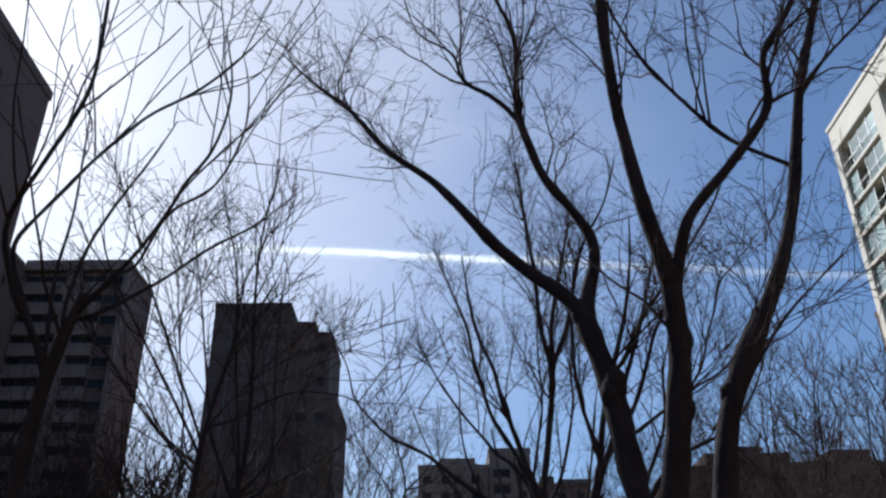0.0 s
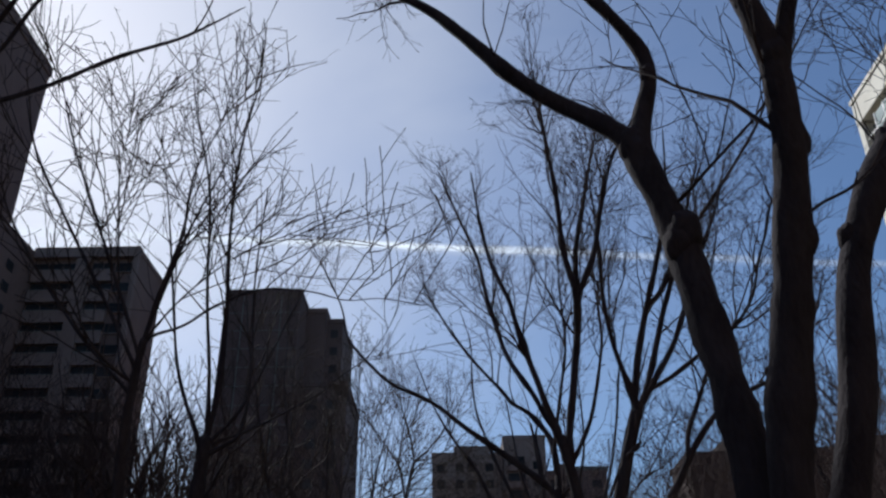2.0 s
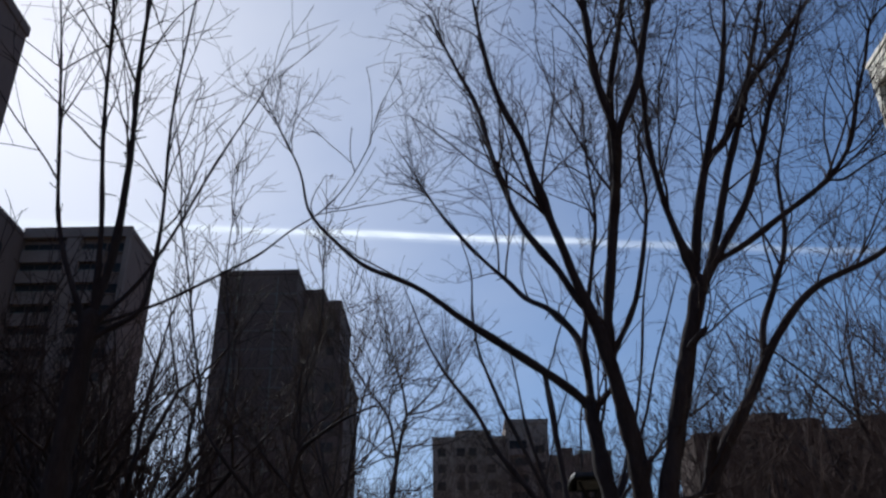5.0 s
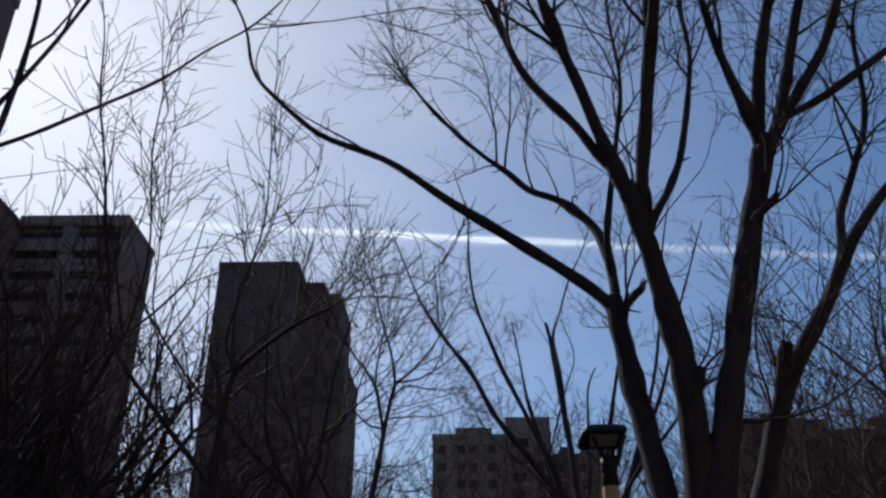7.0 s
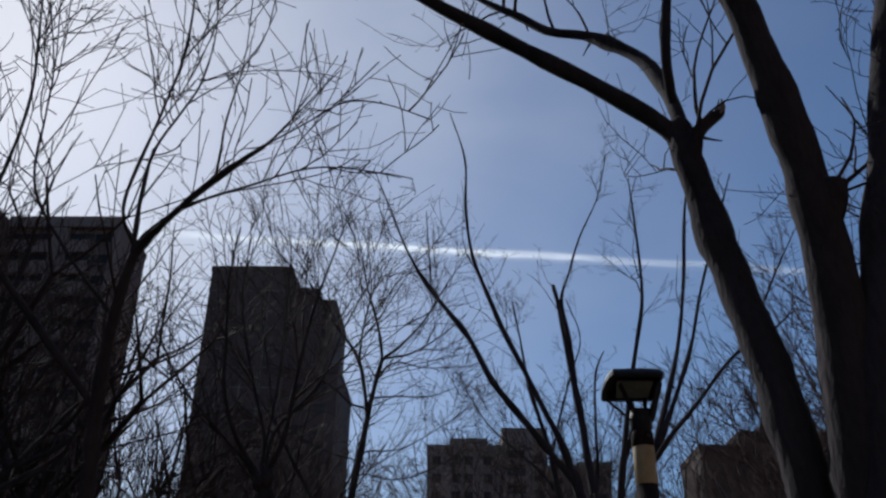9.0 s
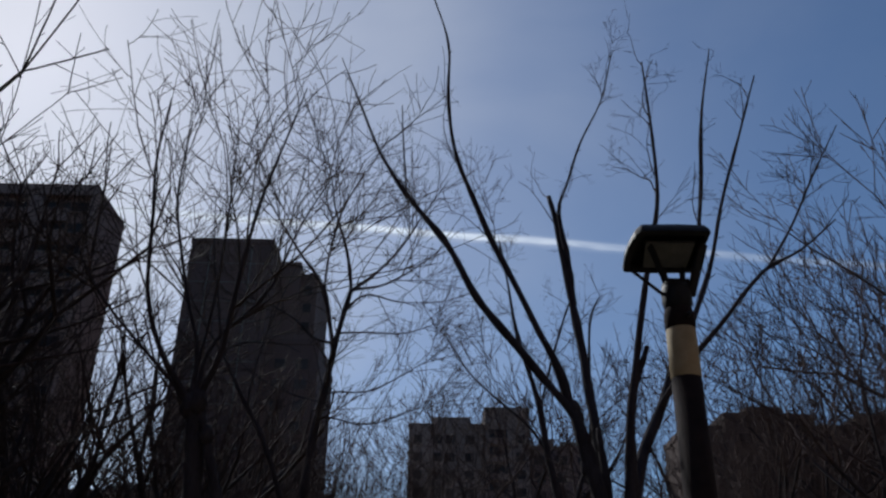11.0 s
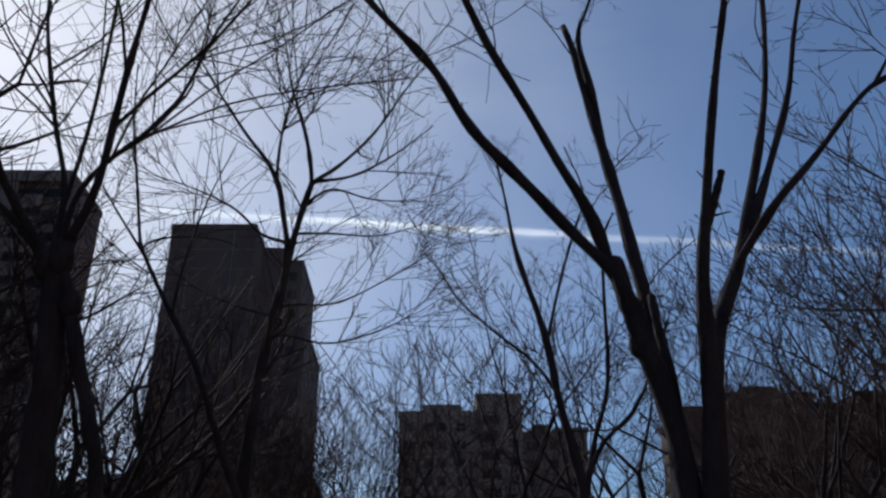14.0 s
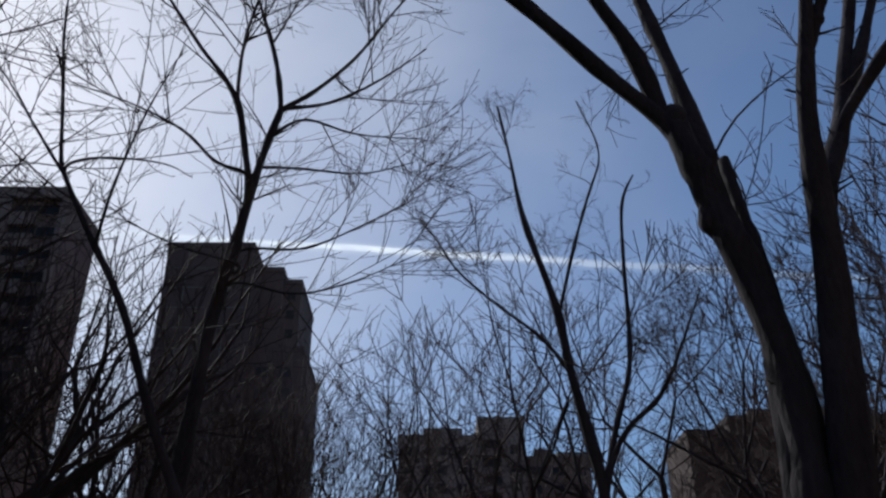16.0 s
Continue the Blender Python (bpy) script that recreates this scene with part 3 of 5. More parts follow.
def lamp_head():
    """A shallow tapered tray, open below, on a tilted plane; its lens sits inside."""
    bm = bmesh.new()
    outline = ((-0.245, -0.215), (0.02, -0.222), (0.222, -0.215), (0.236, -0.200), (0.212, -0.03), (0.190, 0.155), (0.175, 0.175),
               (-0.06, 0.182), (-0.305, 0.176), (-0.322, 0.158), (-0.326, 0.03), (-0.310, -0.08), (-0.280, -0.170))
    top = [bm.verts.new((x * 0.93, y * 0.92, 0.085)) for x, y in outline]
    mid = [bm.verts.new((x, y, 0.03)) for x, y in outline]
    low = [bm.verts.new((x, y, -0.01)) for x, y in outline]
    lip = [bm.verts.new((x * 0.86, y * 0.80, -0.01)) for x, y in outline]
    inn = [bm.verts.new((x * 0.84, y * 0.78, 0.02)) for x, y in outline]
    for a, b in ((top, mid), (mid, low), (low, lip), (lip, inn)):
        n = len(outline)
        for k in range(n):
            bm.faces.new((a[k], a[(k + 1) % n], b[(k + 1) % n], b[k]))
    bm.faces.new(top)
    bmesh.ops.recalc_face_normals(bm, faces=bm.faces)
    bmesh.ops.bevel(bm, geom=[e for e in bm.edges if e.calc_face_angle(0) > 0.9], offset=0.006, segments=2, affect="EDGES")
    return bm


head_pose = pose(-0.03, -0.10, 4.415, -22, 0, -1)
head = part("lamp_head", lamp_head(), LAMP_METAL, lamp)
head.matrix_local = head_pose
pane = bmesh.new()
rings = [[pane.verts.new((x, y, z)) for x, y in ((-0.195, -0.095), (0.150, -0.095), (0.125, 0.135), (-0.180, 0.135))] for z in (0.004, 0.030)]
for k in range(4):
    pane.faces.new((rings[0][k], rings[0][(k + 1) % 4], rings[1][(k + 1) % 4], rings[1][k]))
pane.faces.new(rings[0][::-1])
pane.faces.new(rings[1])
part("lens", pane, LAMP_LENS, head, "dull grey translucent lens")


def strut(a, b, w, t):
    """A flat arm from a to b."""
    a, b = Vector(a), Vector(b)
    bm = box(-w / 2, w / 2, -t / 2, t / 2, 0, (b - a).length, 0.006)
    bmesh.ops.transform(bm, matrix=Matrix.Translation(a) @ (b - a).to_track_quat("Z", "Y").to_matrix().to_4x4(), verts=bm.verts)
    return bm


part("bracket", box(-0.088, 0.088, -0.07, 0.06, 4.19, 4.245, 0.015), LAMP_METAL, lamp)
for a, b, w in (((-0.095, -0.02, 4.13), (-0.30, 0.045, 4.36), 0.024), ((-0.07, -0.03, 4.22), (-0.20, -0.16, 4.46), 0.045), ((0.055, 0.0, 4.22), (0.07, 0.03, 4.37), 0.04), ((-0.045, 0.02, 4.22), (-0.06, 0.04, 4.37), 0.03), ((0.088, -0.03, 4.12), (0.172, -0.19, 4.45), 0.07)):
    part("arm", strut(a, b, w, 0.022), LAMP_METAL, lamp)

# ---- vapour trail, far up ----
trail_mat = bpy.data.materials.new("vapour_trail")
trail_mat.use_nodes = True
tn, tl = trail_mat.node_tree.nodes, trail_mat.node_tree.links
tn.remove(tn["Principled BSDF"])
co = tn.new("ShaderNodeTexCoord")
sep = tn.new("ShaderNodeSeparateXYZ")
tl.new(co.outputs["Object"], sep.inputs[0])
mp = tn.new("ShaderNodeMapping")
mp.inputs["Scale"].default_value = (0.010, 0.035, 0.035)
tl.new(co.outputs["Object"], mp.inputs[0])
puff = tn.new("ShaderNodeTexNoise")
puff.inputs["Scale"].default_value, puff.inputs["Detail"].default_value = 1.0, 7
tl.new(mp.outputs[0], puff.inputs["Vector"])


def curve_of(source, stops):
    r = tn.new("ShaderNodeValToRGB")
    r.color_ramp.interpolation = "EASE"
    e = r.color_ramp.elements
    while len(e) < len(stops):
        e.new(0.5)
    for k, (at, value) in enumerate(stops):
        e[k].position, e[k].color = at, (value, value, value, 1)
    tl.new(source, r.inputs[0])
    return r.outputs[0]


def arith(op, a, b):
    q = tn.new("ShaderNodeMath")
    q.operation = op
    for k, v in enumerate((a, b)):
        if isinstance(v, (int, float)):
            q.inputs[k].default_value = v
        else:
            tl.new(v, q.inputs[k])
    return q.outputs[0]


TRAIL_HALF = 33.0
across = arith("ABSOLUTE", arith("DIVIDE", arith("ADD", sep.outputs["Y"], arith("MULTIPLY", arith("SUBTRACT", puff.outputs["Fac"], 0.5), 14.0)), TRAIL_HALF), 0.0)
along = arith("ADD", arith("DIVIDE", sep.outputs["X"], 3200.0), 0.5)
soft_edge = curve_of(across, ((0.0, 1.0), (0.30, 0.85), (0.52, 0.22), (0.95, 0.0)))
lengthwise = curve_of(along, ((0.0, 0.0), (0.22, 0.5), (0.34, 0.9), (0.46, 0.95), (0.55, 0.6), (0.61, 0.32), (0.8, 0.22), (1.0, 0.0)))
body = curve_of(puff.outputs["Fac"], ((0.25, 0.55), (0.7, 1.0)))
alpha = arith("MULTIPLY", arith("MULTIPLY", soft_edge, lengthwise), body)
glow = tn.new("ShaderNodeEmission")
glow.inputs[0].default_value, glow.inputs[1].default_value = (0.93, 0.97, 1.0, 1), TRAIL_GLOW
clear = tn.new("ShaderNodeBsdfTransparent")
blend = tn.new("ShaderNodeMixShader")
tl.new(alpha, blend.inputs[0])
tl.new(clear.outputs[0], blend.inputs[1])
tl.new(glow.outputs[0], blend.inputs[2])
tl.new(blend.outputs[0], tn["Material Output"].inputs[0])
tm = bmesh.new()
bmesh.ops.create_grid(tm, x_segments=80, y_segments=6, size=1.0)
for v in tm.verts:
    v.co = Vector((v.co.x * 1600, v.co.y * TRAIL_HALF * 1.1, -(v.co.y ** 2) * 6 + 2 * math.sin(v.co.x * 23)))
trail = part("vapour_trail", tm, trail_mat, None)
trail.matrix_world = Matrix.Translation((120, 1866, 1000)) @ Matrix.Rotation(math.atan(0.115), 4, "Z") @ Matrix.Rotation(radians(62), 4, "X")
trail.visible_shadow = False
tagged(trail, "thin white vapour trail across the blue sky", "vapour trail", kind="structure")


# ---- trees beside the path ----
tree_a = Tree("bare_tree", (1.45, 6.45, 0), 11, "dark grey-brown bare tree with three knotty pruned stems", group="bare trees beside the path", girth=0.21, fork=1.7, style=ZELKOVA)
tree_a.stem((1.54, 6.65, 2.85, 0.103), (1.47, 6.73, 3.25, 0.098), (1.44, 6.83, 3.78, 0.094), (1.42, 6.89, 4.14, 0.101), (1.25, 7.00, 4.79, 0.093))
tree_a.limb((1.25, 7.00, 4.79, 0.070), (1.13, 7.09, 5.03, 0.068), (0.65, 7.33, 5.54, 0.055), (-0.05, 7.69, 6.63, 0.042), (-0.56, 7.88, 7.15, 0.032), (-1.05, 8.09, 7.92, 0.023), (-1.61, 8.27, 8.55, 0.013), (-1.99, 8.40, 9.07, 0.009))
tree_a.limb((1.27, 7.00, 4.76, 0.070), (1.35, 7.00, 5.10, 0.060), (1.46, 7.01, 5.46, 0.057), (1.24, 7.01, 5.89, 0.046), (0.99, 7.02, 6.24, 0.043), (0.88, 7.02, 6.69, 0.040), (0.78, 7.03, 7.01, 0.034), (0.82, 7.03, 7.79, 0.028), (0.78, 7.04, 8.24, 0.024), (0.59, 7.04, 8.70, 0.020), (0.42, 7.05, 9.70, 0.012))
tree_a.limb((0.78, 7.05, 6.99, 0.027), (0.54, 7.08, 7.30, 0.025), (0.25, 7.11, 7.52, 0.021), (0.14, 7.13, 7.93, 0.014), (-0.23, 7.17, 8.24, 0.009), (-0.39, 7.20, 8.78, 0.008))
tree_a.stem((1.61, 6.30, 2.75, 0.098), (1.66, 6.21, 3.12, 0.096), (1.75, 6.10, 3.63, 0.093), (1.79, 6.01, 4.08, 0.080), (1.76, 5.90, 4.59, 0.075))
tree_a.limb((1.76, 5.90, 4.59, 0.067), (1.62, 5.88, 5.19, 0.060), (1.55, 5.87, 5.73, 0.055), (1.49, 5.86, 6.37, 0.049), (1.47, 5.84, 7.14, 0.051), (1.48, 5.83, 7.83, 0.045), (1.37, 5.82, 8.83, 0.030), (1.29, 5.80, 10.05, 0.014))
tree_a.limb((1.83, 5.90, 4.69, 0.051), (1.92, 5.87, 5.05, 0.045), (2.18, 5.84, 5.37, 0.042), (2.45, 5.80, 5.68, 0.036), (2.78, 5.76, 6.16, 0.037), (2.76, 5.73, 6.63, 0.027), (3.09, 5.69, 7.11, 0.027), (3.34, 5.65, 7.76, 0.020), (3.55, 5.60, 8.62, 0.011))
tree_a.stem((2.06, 6.60, 2.80, 0.079), (2.21, 6.66, 3.44, 0.086), (2.31, 6.69, 3.84, 0.089), (2.68, 6.74, 4.53, 0.071), (3.03, 6.78, 5.14, 0.057), (3.23, 6.82, 5.69, 0.056), (3.42, 6.86, 6.34, 0.053), (3.66, 6.90, 7.28, 0.047), (4.05, 6.95, 8.33, 0.045), (4.38, 6.99, 9.32, 0.034), (4.70, 7.05, 10.85, 0.017))
tree_a.limb((3.42, 7.05, 6.41, 0.022), (3.16, 7.09, 6.58, 0.022), (2.88, 7.14, 6.82, 0.023), (2.58, 7.19, 7.26, 0.019), (2.23, 7.27, 7.90, 0.020), (1.98, 7.33, 8.63, 0.015), (1.78, 7.40, 9.51, 0.008))
tree_a.limb((3.67, 7.05, 7.18, 0.032), (4.03, 7.09, 7.70, 0.019), (4.63, 7.15, 8.35, 0.015), (5.14, 7.20, 8.90, 0.010))
tree_a.limb((1.82, 6.00, 3.72, 0.008), (2.06, 6.05, 3.87, 0.008), (2.31, 6.11, 4.09, 0.007), (2.71, 6.19, 4.24, 0.005), (3.17, 6.30, 4.73, 0.004))
tree_a.limb((2.49, 6.90, 3.99, 0.019), (2.87, 7.07, 4.51, 0.016), (3.19, 7.18, 4.89, 0.014), (3.50, 7.28, 5.19, 0.010), (3.90, 7.40, 5.58, 0.006))
for knot in ((1.46, 6.72, 4.08, 0.115), (1.30, 6.70, 3.98, 0.09), (1.93, 6.08, 3.62, 0.07), (1.90, 6.05, 4.12, 0.085), (2.24, 6.70, 3.95, 0.075), (2.62, 6.74, 4.62, 0.06), (1.36, 6.84, 5.38, 0.06)):
    tree_a.knob(*knot)
tree_a.coarse = 1.12
tree_a.crown(1.1)

tree_b = Tree("bare_tree", (1.76, 14.4, 0), 18, "large dark bare tree with many upswept limbs and cut stubs", group="bare trees beside the path", girth=0.24, fork=1.6, style=ZELKOVA)
tree_b.stem((1.65, 14.50, 2.60, 0.087), (1.64, 14.61, 3.03, 0.086), (1.56, 14.73, 3.50, 0.080), (1.53, 14.86, 4.13, 0.076), (1.51, 14.90, 4.32, 0.070))
tree_b.limb((1.51, 14.90, 4.32, 0.047), (1.12, 14.93, 4.66, 0.044), (0.69, 14.97, 4.99, 0.041), (0.18, 15.00, 5.37, 0.036), (-0.24, 15.03, 5.73, 0.030), (-0.58, 15.05, 5.91, 0.026), (-0.91, 15.07, 6.06, 0.022), (-1.40, 15.11, 6.56, 0.018), (-1.62, 15.12, 6.86, 0.016), (-1.73, 15.14, 7.39, 0.012), (-1.99, 15.17, 7.95, 0.010), (-2.36, 15.20, 8.73, 0.008))
tree_b.limb((1.53, 14.90, 4.35, 0.043), (1.56, 15.23, 4.93, 0.042), (1.50, 15.45, 5.33, 0.040), (1.23, 15.77, 5.82, 0.030), (1.02, 15.93, 5.97, 0.031), (0.81, 16.15, 6.35, 0.027), (0.45, 16.45, 6.88, 0.024), (-0.08, 16.91, 7.84, 0.017), (-0.64, 17.40, 9.13, 0.010))
tree_b.limb((1.49, 14.90, 4.80, 0.028), (1.58, 15.02, 5.35, 0.027), (1.72, 15.16, 6.05, 0.022), (1.85, 15.30, 6.82, 0.018), (1.84, 15.46, 7.77, 0.015), (1.89, 15.60, 8.72, 0.010))
tree_b.limb((1.55, 14.80, 4.23, 0.038), (1.65, 14.86, 4.38, 0.035), (1.74, 14.90, 4.47, 0.027))
tree_b.stem((1.80, 14.30, 2.56, 0.108), (1.83, 14.26, 2.95, 0.103), (1.82, 14.23, 3.27, 0.095), (1.80, 14.20, 3.61, 0.086), (1.70, 14.16, 4.10, 0.074), (1.62, 14.12, 4.57, 0.068), (1.53, 14.10, 4.86, 0.069))
tree_b.limb((1.53, 14.10, 4.86, 0.055), (1.40, 14.05, 5.16, 0.048), (1.24, 13.98, 5.67, 0.042), (1.00, 13.89, 6.38, 0.035), (0.88, 13.82, 6.90, 0.032), (0.67, 13.77, 7.32, 0.031), (0.51, 13.70, 7.97, 0.023), (0.37, 13.60, 8.95, 0.011))
tree_b.limb((1.33, 14.10, 5.19, 0.038), (1.18, 14.26, 5.62, 0.035), (0.88, 14.47, 6.19, 0.034), (0.73, 14.64, 6.78, 0.030), (0.59, 14.80, 7.41, 0.028), (0.47, 14.98, 8.19, 0.025), (0.18, 15.18, 9.06, 0.018), (-0.16, 15.40, 10.15, 0.011))
tree_b.limb((1.62, 14.10, 4.81, 0.051), (1.72, 14.13, 5.47, 0.050), (1.84, 14.16, 6.20, 0.048), (1.92, 14.20, 7.14, 0.047), (1.97, 14.23, 7.88, 0.040), (2.19, 14.26, 8.86, 0.030), (2.47, 14.30, 10.14, 0.015))
tree_b.limb((1.64, 14.10, 4.56, 0.032), (1.87, 14.22, 4.97, 0.028), (2.04, 14.33, 5.42, 0.026), (2.29, 14.56, 6.48, 0.019), (2.33, 14.73, 7.37, 0.014), (2.61, 14.90, 8.37, 0.010))
tree_b.stem((1.85, 14.20, 2.55, 0.096), (1.96, 14.22, 2.94, 0.096), (2.07, 14.23, 3.40, 0.088), (2.27, 14.26, 4.08, 0.086), (2.47, 14.28, 4.83, 0.087), (2.66, 14.30, 5.38, 0.081))
tree_b.limb((2.63, 14.30, 5.50, 0.047), (2.51, 14.26, 5.88, 0.040), (2.38, 14.20, 6.40, 0.033), (2.30, 14.14, 7.07, 0.030), (2.31, 14.08, 7.87, 0.024), (2.26, 14.00, 8.88, 0.011))
tree_b.limb((2.64, 14.30, 5.55, 0.047), (2.79, 14.34, 6.30, 0.046), (3.03, 14.38, 7.12, 0.043), (3.32, 14.42, 8.02, 0.037), (3.57, 14.46, 9.21, 0.022), (3.69, 14.50, 10.36, 0.010))
tree_b.limb((2.74, 14.30, 5.44, 0.050), (2.98, 14.36, 6.12, 0.041), (3.22, 14.42, 6.87, 0.038), (3.51, 14.47, 7.62, 0.036), (3.77, 14.53, 8.44, 0.028), (4.18, 14.60, 9.71, 0.013))
tree_b.limb((2.82, 14.30, 5.61, 0.043), (3.27, 14.28, 6.30, 0.041), (3.56, 14.26, 7.00, 0.034), (3.80, 14.24, 7.69, 0.029), (4.20, 14.22, 8.50, 0.021), (4.55, 14.20, 9.56, 0.010))
tree_b.limb((3.14, 14.28, 5.80, 0.031), (3.44, 14.25, 6.01, 0.030), (3.72, 14.20, 6.21, 0.028), (4.17, 14.15, 6.54, 0.025), (4.47, 14.12, 6.93, 0.022), (4.59, 14.10, 7.23, 0.020), (4.71, 14.08, 7.64, 0.018), (4.90, 14.06, 8.10, 0.016), (5.07, 14.04, 8.62, 0.014), (5.41, 14.02, 8.98, 0.010), (5.94, 14.00, 9.62, 0.006))
tree_b.limb((4.17, 14.15, 6.54, 0.014), (4.35, 14.20, 6.56, 0.013), (4.71, 14.25, 6.81, 0.011), (5.03, 14.30, 7.00, 0.009), (5.32, 14.35, 7.18, 0.007), (5.63, 14.40, 7.46, 0.005))
tree_b.limb((5.07, 14.04, 8.62, 0.009), (5.02, 14.00, 8.82, 0.008), (4.93, 13.96, 9.17, 0.006), (4.82, 13.92, 9.38, 0.004))
tree_b.limb((1.73, 14.25, 3.16, 0.020), (1.82, 14.19, 3.37, 0.058), (1.87, 14.15, 3.55, 0.054))
tree_b.limb((2.44, 14.55, 3.32, 0.018), (2.57, 14.58, 3.66, 0.054), (2.65, 14.60, 3.88, 0.046))
tree_b.stem((2.20, 14.75, 2.50, 0.074), (2.50, 15.05, 3.01, 0.072), (2.74, 15.10, 3.66, 0.072), (2.96, 15.14, 4.02, 0.062), (3.28, 15.17, 4.44, 0.053), (3.50, 15.17, 4.88, 0.050), (3.97, 15.20, 5.52, 0.040), (4.36, 15.22, 5.84, 0.034), (5.15, 15.30, 6.20, 0.029), (5.62, 15.35, 6.71, 0.022), (5.93, 15.40, 7.20, 0.017), (6.30, 15.50, 8.10, 0.009))
tree_b.limb((3.50, 15.17, 4.88, 0.036), (3.58, 15.27, 5.30, 0.034), (3.79, 15.27, 5.75, 0.032), (4.01, 15.27, 6.26, 0.030), (4.09, 15.27, 6.71, 0.027), (4.13, 15.27, 7.34, 0.020), (4.32, 15.27, 7.95, 0.014), (4.60, 15.30, 8.90, 0.008))
tree_b.limb((1.83, 14.13, 6.15, 0.048), (1.86, 13.86, 6.52, 0.047), (1.84, 13.64, 6.89, 0.046), (1.69, 13.62, 7.55, 0.040), (1.66, 13.65, 8.59, 0.034), (1.55, 13.67, 9.74, 0.026), (1.45, 13.70, 11.02, 0.015))
tree_b.limb((1.85, 13.66, 6.78, 0.042), (1.94, 13.60, 7.06, 0.042), (2.12, 13.58, 7.43, 0.040), (2.33, 13.52, 8.39, 0.033), (2.55, 13.48, 9.15, 0.026), (2.96, 13.44, 9.87, 0.018), (3.26, 13.40, 10.84, 0.009))
tree_b.limb((3.01, 14.38, 7.02, 0.038), (3.26, 14.50, 7.27, 0.042), (3.69, 14.64, 8.13, 0.038), (4.22, 14.77, 8.86, 0.034), (4.92, 14.92, 9.86, 0.026), (5.61, 15.07, 10.95, 0.021), (6.17, 15.20, 12.14, 0.010))
tree_b.limb((2.42, 14.2, 4.66, 0.034), (2.52, 14.14, 4.76, 0.030), (2.60, 14.10, 4.84, 0.022))
for k in range(5):
    a = k * 1.26
    line, _ = spline([(1.72 + 0.022 * math.cos(a), 14.89 + 0.02 * math.sin(a), 4.44, 0.011), (1.745 + 0.02 * math.cos(a), 14.9 + 0.018 * math.sin(a), 4.50, 0.009), (1.76 + 0.015 * math.cos(a), 14.905, 4.55 + 0.03 * math.sin(k * 2.3), 0.002)], 6)
    line[:, :3] -= np.array(tree_b.base)
    part("splinter", sweep(line[None, :, :3], line[None, :, 3], 5, "splinter", CUT), CUT, tree_b.ob, "pale torn wood" if k == 0 else "")
tree_b.coarse = 1.12
tree_b.crown()

tree_d = Tree("bare_tree", (2.27, 23.45, 0), 25, "pruned bare tree with long stems and broken stubs", group="bare trees beside the path", girth=0.17, fork=1.55, style=BARE)
tree_d.stem((2.38, 23.50, 2.90, 0.090), (2.37, 23.54, 3.20, 0.086), (2.28, 23.60, 3.74, 0.083), (2.16, 23.65, 4.19, 0.086), (2.07, 23.70, 4.68, 0.075))
tree_d.limb((2.07, 23.70, 4.62, 0.054), (1.78, 23.75, 5.00, 0.048), (1.29, 23.83, 5.68, 0.046), (0.87, 23.89, 6.26, 0.043), (0.56, 23.95, 6.96, 0.039), (0.01, 24.02, 7.72, 0.032), (-0.36, 24.07, 8.34, 0.024), (-0.55, 24.10, 8.77, 0.019), (-0.86, 24.16, 9.61, 0.012), (-1.14, 24.20, 10.35, 0.007))
tree_d.limb((-0.06, 24.00, 7.91, 0.014), (-0.13, 24.11, 8.74, 0.012), (-0.18, 24.20, 9.47, 0.007))
tree_d.limb((2.05, 23.75, 4.64, 0.050), (1.91, 23.72, 5.18, 0.044), (1.64, 23.69, 5.75, 0.041), (1.30, 23.66, 6.50, 0.038), (1.06, 23.64, 7.00, 0.035), (0.81, 23.61, 7.67, 0.029), (0.61, 23.59, 8.23, 0.025), (0.50, 23.56, 9.17, 0.021), (0.50, 23.53, 10.09, 0.015), (0.23, 23.50, 11.08, 0.007))
tree_d.stem((2.37, 23.60, 3.52, 0.078), (2.37, 23.74, 3.88, 0.069), (2.35, 23.99, 4.60, 0.061), (2.32, 24.29, 5.57, 0.051), (2.25, 24.55, 6.49, 0.044), (2.17, 24.78, 7.43, 0.042), (2.15, 24.89, 7.93, 0.038), (2.07, 25.00, 8.41, 0.033))
tree_d.limb((2.30, 24.60, 6.22, 0.032), (2.27, 24.66, 7.03, 0.029), (2.16, 24.72, 7.99, 0.027), (2.31, 24.75, 8.46, 0.018), (2.56, 24.80, 9.26, 0.016), (2.95, 24.85, 10.12, 0.011), (3.21, 24.90, 11.15, 0.008))
tree_d.limb((2.38, 23.60, 3.63, 0.039), (2.36, 23.71, 4.10, 0.037), (2.36, 23.80, 4.48, 0.035))
tree_d.limb((2.69, 23.25, 4.75, 0.030), (2.81, 23.18, 5.11, 0.034), (2.87, 23.15, 5.29, 0.027))
tree_d.stem((2.56, 23.40, 2.88, 0.077), (2.57, 23.36, 3.27, 0.075), (2.60, 23.31, 3.77, 0.069), (2.61, 23.26, 4.35, 0.044), (2.73, 23.19, 5.08, 0.041), (2.86, 23.14, 5.80, 0.034), (3.02, 23.08, 6.58, 0.028), (3.16, 23.03, 7.20, 0.024), (3.15, 22.95, 8.40, 0.018), (3.11, 22.90, 9.30, 0.010))
tree_d.stem((2.58, 23.40, 3.27, 0.072), (2.84, 23.72, 4.17, 0.066), (3.17, 23.93, 4.78, 0.056), (3.45, 24.15, 5.52, 0.046), (3.74, 24.35, 6.26, 0.038), (4.04, 24.56, 7.16, 0.031), (4.35, 24.84, 8.47, 0.025), (4.64, 25.14, 10.10, 0.021), (5.04, 25.40, 11.69, 0.010))
